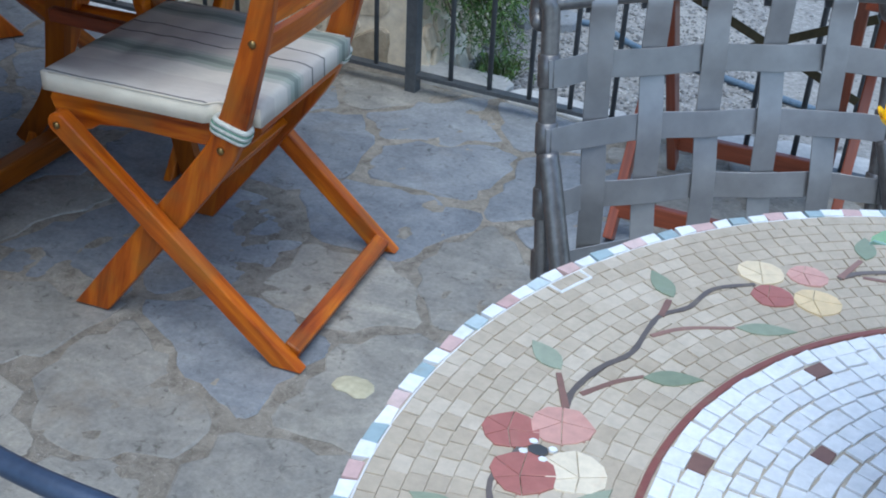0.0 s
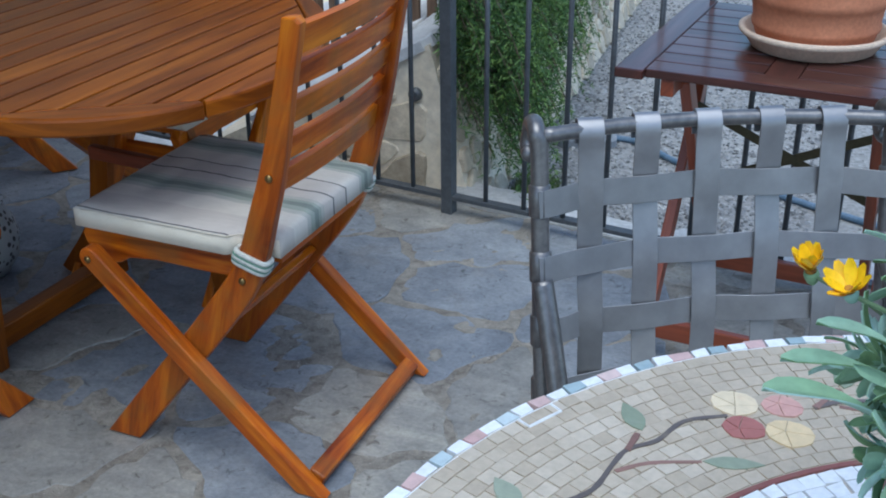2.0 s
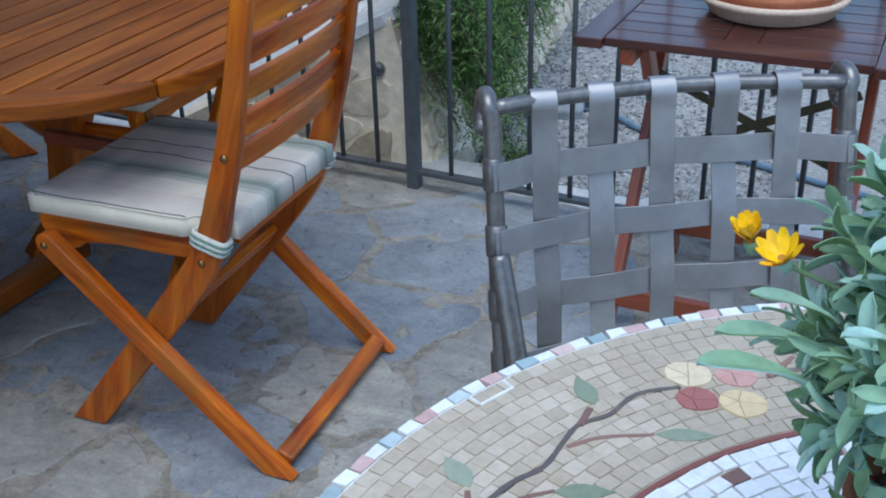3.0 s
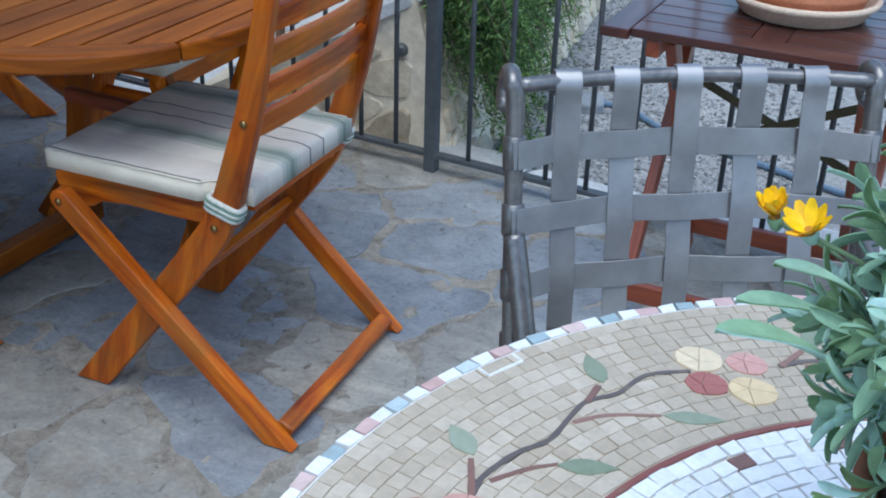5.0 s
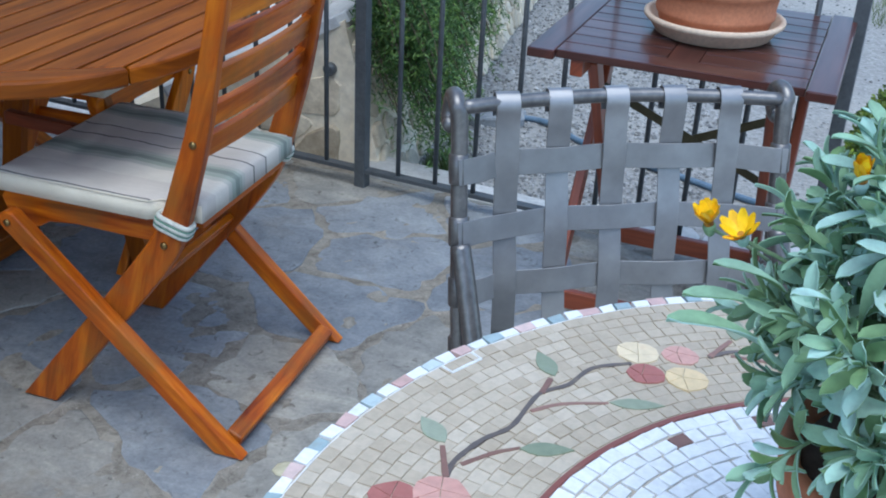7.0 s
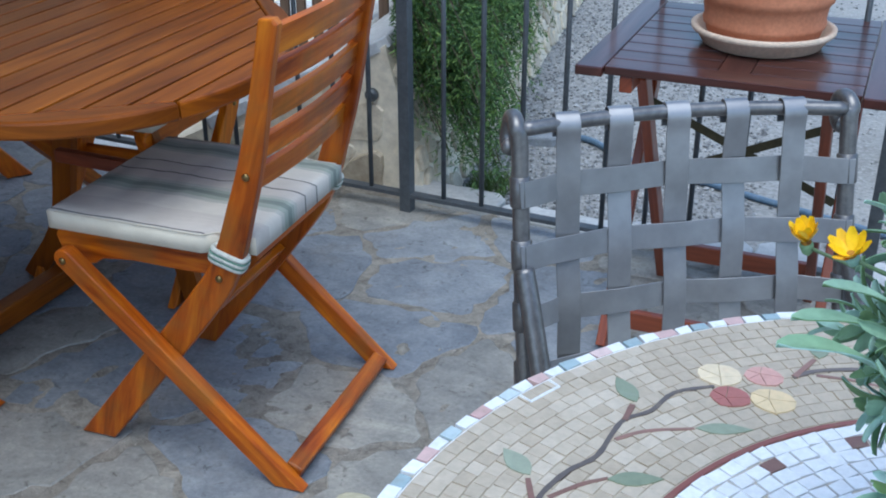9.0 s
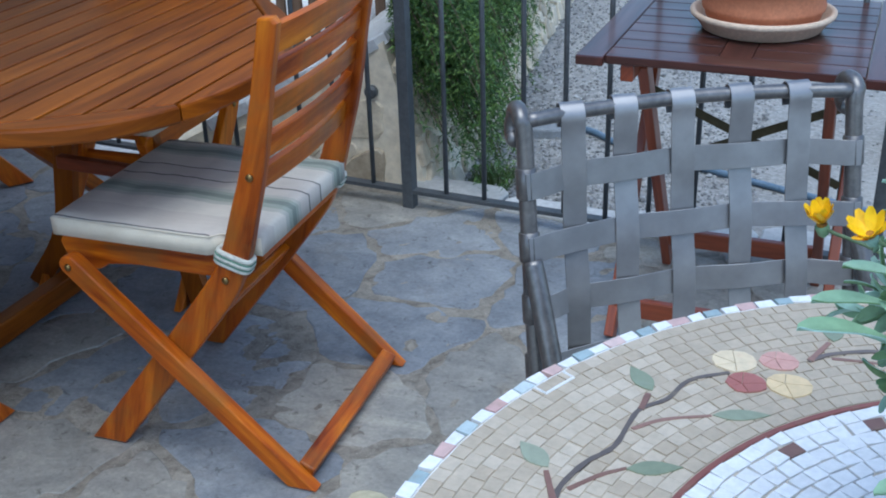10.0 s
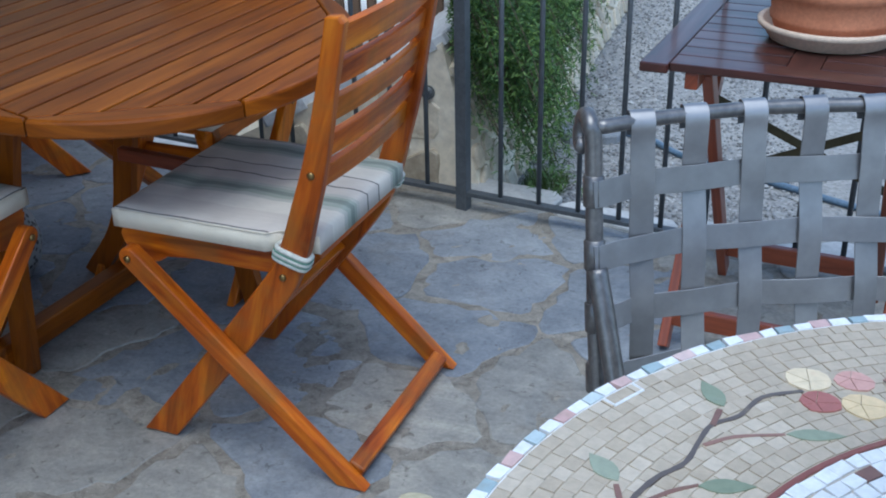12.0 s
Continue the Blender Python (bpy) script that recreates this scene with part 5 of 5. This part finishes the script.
def grass(x0, y0, x1, y1, n, name_label, seed):
    rnd = random.Random(seed)
    vs, fs = [], []
    for _ in range(n):
        p = Vector((rnd.uniform(x0, x1), rnd.uniform(y0, y1), GROUND_Z))
        a = rnd.uniform(0, 6.28)
        s = Vector((math.cos(a), math.sin(a), 0)) * 0.0025
        tip = p + Vector((rnd.gauss(0, 0.02), rnd.gauss(0, 0.02), rnd.uniform(0.02, 0.065)))
        k = len(vs)
        vs += [p - s, p + s, tip]
        fs.append((k, k + 1, k + 2))
    me = bpy.data.meshes.new("grass")
    me.from_pydata([tuple(v) for v in vs], [], fs)
    me.materials.append(GRASS)
    tagged(new("grass", me), name_label, "grass", kind="stuff")


def pebbles():
    rnd = random.Random(21)
    vs, fs = [], []
    base = [Vector(v) for v in ((1, 0, 0), (0.3, 0.95, 0), (-0.8, 0.6, 0), (-0.8, -0.6, 0), (0.3, -0.95, 0))]
    for _ in range(24000):
        y = 1.49 + 3.9 * rnd.random() ** 1.5
        x = rnd.uniform(-0.62, 1.25)
        if x > 0.55 + 0.3 * noise.noise(Vector((x * 3, y * 2, 1))) and rnd.random() < 0.93:
            continue
        s = rnd.uniform(0.0035, 0.0095) * (1.6 if rnd.random() < 0.05 else 1)
        turn = Euler((rnd.uniform(-0.3, 0.3), rnd.uniform(-0.3, 0.3), rnd.uniform(0, 6.28))).to_matrix()
        c = Vector((x, y, GROUND_Z + s * 0.25))
        k = len(vs)
        for b in base:
            vs.append(c + turn @ (b * s * rnd.uniform(0.75, 1.15)))
        top, low = turn @ Vector((rnd.uniform(-0.3, 0.3) * s, 0, s * 0.65)), turn @ Vector((0, 0, -s * 0.6))
        vs += [c + top, c + low]
        for j in range(5):
            fs += [(k + j, k + (j + 1) % 5, k + 5), (k + (j + 1) % 5, k + j, k + 6)]
    me = bpy.data.meshes.new("gravel")
    me.from_pydata([tuple(v) for v in vs], [], fs)
    me.materials.append(PEBBLE)
    tagged(new("gravel", me), "loose grey and white gravel on the path", "gravel", kind="stuff")


rosemary()
box_ball(1.36, 2.40, 0.33)
grass(1.15, 4.3, 2.6, 6.0, 5000, "tufts of green grass beside the gravel", 4)
grass(0.9, 5.2, 1.3, 6.2, 900, "dry yellowish grass beside the gravel", 14)
grass(-0.27, 1.66, -0.13, 1.86, 420, "small weeds at the foot of the wall", 9)
pebbles()


def stone_slab():
    t = thing("stone_slab", "flat grey stone slab lying on the gravel by the wall", "stone", -0.175, 2.25, GROUND_Z, 25)
    ring = rough_outline([(-0.11, -0.06), (0.10, -0.075), (0.12, 0.05), (-0.02, 0.085), (-0.12, 0.04)], 0.04, 0.014)
    part("slab", stone_top(bmesh.new(), ring, 0.0, 0.035, 0.006), BLUED_STONE, t)


stone_slab()

# ---------------------------------------------------------------- pieces: kerb slabs, wall stones, flagstones, mosaic tiles
rnd = random.Random(17)
kerb = thing("kerb", "pale stone slabs along the terrace edge under the railing", "kerb", EDGE_X, EDGE_Y, 0, EDGE_TURN, kind="structure")
x = -0.08
while x < 2.6:
    w = rnd.uniform(0.22, 0.42)
    y0, y1 = 0.050 + rnd.uniform(-0.02, 0.02), 0.185 + rnd.uniform(-0.035, 0.015)
    cx, cy = x + w / 2, (y0 + y1) / 2
    bm = stone_top(bmesh.new(), rough_outline([(x - cx, y0 - cy), (x + w - 0.008 - cx, y0 - cy + rnd.uniform(-0.012, 0.012)), (x + w - 0.008 - cx, y1 - cy), (x - cx, y1 - cy)], 0.05, 0.010), -0.125, rnd.uniform(0.000, 0.010))
    piece("slab", mesh_from(bm, "slab", KERB_STONE), kerb, pose(cx, cy, 0.004))
    x += w


def wall_face(parent, origin, along, up, out, long, high, seed, keep):
    """Rubble stones over a face of the wall."""
    rr = random.Random(seed)
    seeds = []
    step, course = 0.115, 0.085
    for i in range(int(long / step)):
        for j in range(int(high / course)):
            seeds.append(((i + rr.uniform(0.15, 0.85)) * step, (j + rr.uniform(0.2, 0.8)) * course))
    frame3 = Matrix((along, up, out)).transposed()
    for (cx, cy), poly in cells(seeds, (0, 0, long, high), 0.012):
        if not keep(cx, cy):
            continue
        k = rr.uniform(0.84, 1.0)
        ring = rough_outline([((px - cx) * k, (py - cy) * k) for px, py in poly], 0.035, 0.014)
        bm = stone_top(bmesh.new(), ring, -0.01, rr.uniform(0.005, 0.017), 0.006)
        m = Matrix.Translation(Vector(origin) + frame3 @ Vector((cx, cy, 0))) @ frame3.to_4x4()
        piece("stone", mesh_from(bm, "stone", RUBBLE), parent, m)


side_dir = Vector((-0.078, 1.0, 0)).normalized()
lean = Vector((-0.26, 0, 0.965))
wall_face(wall, (0.13, 0.0, 0.0), side_dir, lean, side_dir.cross(lean).normalized(), 3.6, 0.52, 31, lambda x, z: True)
wall_face(wall, (-1.62, 0.0, 0.0), Vector((1, 0, 0)), Vector((0, 0, 1)), Vector((0, -1, 0)), 1.60, 0.53, 32, lambda x, z: z < 0.475 + 0.52 * min(0.0, max(x - 1.60, -0.9)))
for k in range(8):
    for j in range(4):
        w = 0.215 if j < 3 else 0.6
        poly = [(-w / 2 + 0.004, -0.195), (w / 2 - 0.004, -0.195), (w / 2 - 0.004, 0.19), (-w / 2 + 0.004, 0.19)]
        bm = stone_top(bmesh.new(), rough_outline(poly, 0.05, 0.012), -0.01, 0.030 + rnd.uniform(-0.005, 0.005))
        yy = 0.18 + 0.39 * k
        off = 0.085 + 0.22 * j + (0.20 if j == 3 else 0)
        piece("cap_stone", mesh_from(bm, "cap_stone", PALE_STONE), wall, pose(-0.02 - off - 0.078 * yy, yy, 0.555 - 0.52 * min(0.9, off), 0, -27.5 if off < 0.9 else 0, 4.5))

# flagstones of uneven size over the terrace
rnd = random.Random(29)
seeds = []
tries = 0
while len(seeds) < 285 and tries < 30000:
    tries += 1
    p = (rnd.uniform(-3.3, 2.35), rnd.uniform(-2.65, 1.34))
    room = (0.32 if p[1] < -1.3 or p[0] < -2.0 else 0.15) + 0.20 * (0.5 + 0.5 * noise.noise(Vector((p[0] * 1.7, p[1] * 1.7, 5))))
    if all(math.hypot(p[0] - q[0], p[1] - q[1]) > room for q in seeds):
        seeds.append(p)
def mortar_bed():
    """The uneven mortar between the flagstones, smeared over their edges here and there."""
    x0, y0, step, nx, ny = -3.4, -2.755, 0.018, 322, 236
    vs, fs = [], []
    for j in range(ny + 1):
        for i in range(nx + 1):
            px, py = x0 + step * i, y0 + step * j
            if py > edge_y(px, 0.10) and px > -0.4:
                py = edge_y(px, 0.10)
            z = -0.0052 + 0.0024 * noise.noise(Vector((px * 4, py * 4, 1))) + 0.0028 * noise.noise(Vector((px * 17, py * 17, 2))) + 0.0014 * noise.noise(Vector((px * 45, py * 45, 3)))
            vs.append((px, py, z))
    for j in range(ny):
        for i in range(nx):
            a = j * (nx + 1) + i
            fs.append((a, a + 1, a + nx + 2, a + nx + 1))
    me = bpy.data.meshes.new("mortar")
    me.from_pydata(vs, [], fs)
    me.materials.append(MORTAR)
    me.shade_smooth()
    tagged(piece("mortar", me, floor), kind="stuff")


mortar_bed()
for (cx, cy), poly in cells(seeds, (-3.38, -2.74, 2.38, 1.44), 0.025):
    poly = cut(poly, (EDGE_X, EDGE_Y + 0.06), (math.sin(radians(-EDGE_TURN)), math.cos(radians(EDGE_TURN))))
    if len(poly) < 3:
        continue
    ring = rough_outline([(px - cx, py - cy) for px, py in poly], 0.035, 0.034)
    bm = stone_top(bmesh.new(), ring, -0.02, rnd.uniform(-0.0045, -0.0010), 0.002)
    # the blue shade under the table and chairs is put into most stones' colour
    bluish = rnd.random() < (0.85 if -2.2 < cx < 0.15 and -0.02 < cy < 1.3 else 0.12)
    piece("flagstone", mesh_from(bm, "flagstone", BLUED_STONE if bluish else FLAG), floor, pose(cx, cy, 0))

# a pale yellow stone set in the mortar
bm = stone_top(bmesh.new(), rough_outline([(-0.038, -0.022), (0.030, -0.030), (0.040, 0.012), (0.006, 0.024), (-0.034, 0.020)], 0.02, 0.010), -0.02, 0.0015, 0.002)
piece("flagstone", mesh_from(bm, "flagstone", speckled("pale_yellow_stone", (0.46, 0.42, 0.29), (0.58, 0.54, 0.39), 14, 0.85, 0, 0.5, 70)), floor, pose(0.092, 0.003, 0))

lay_mosaic(mosaic)
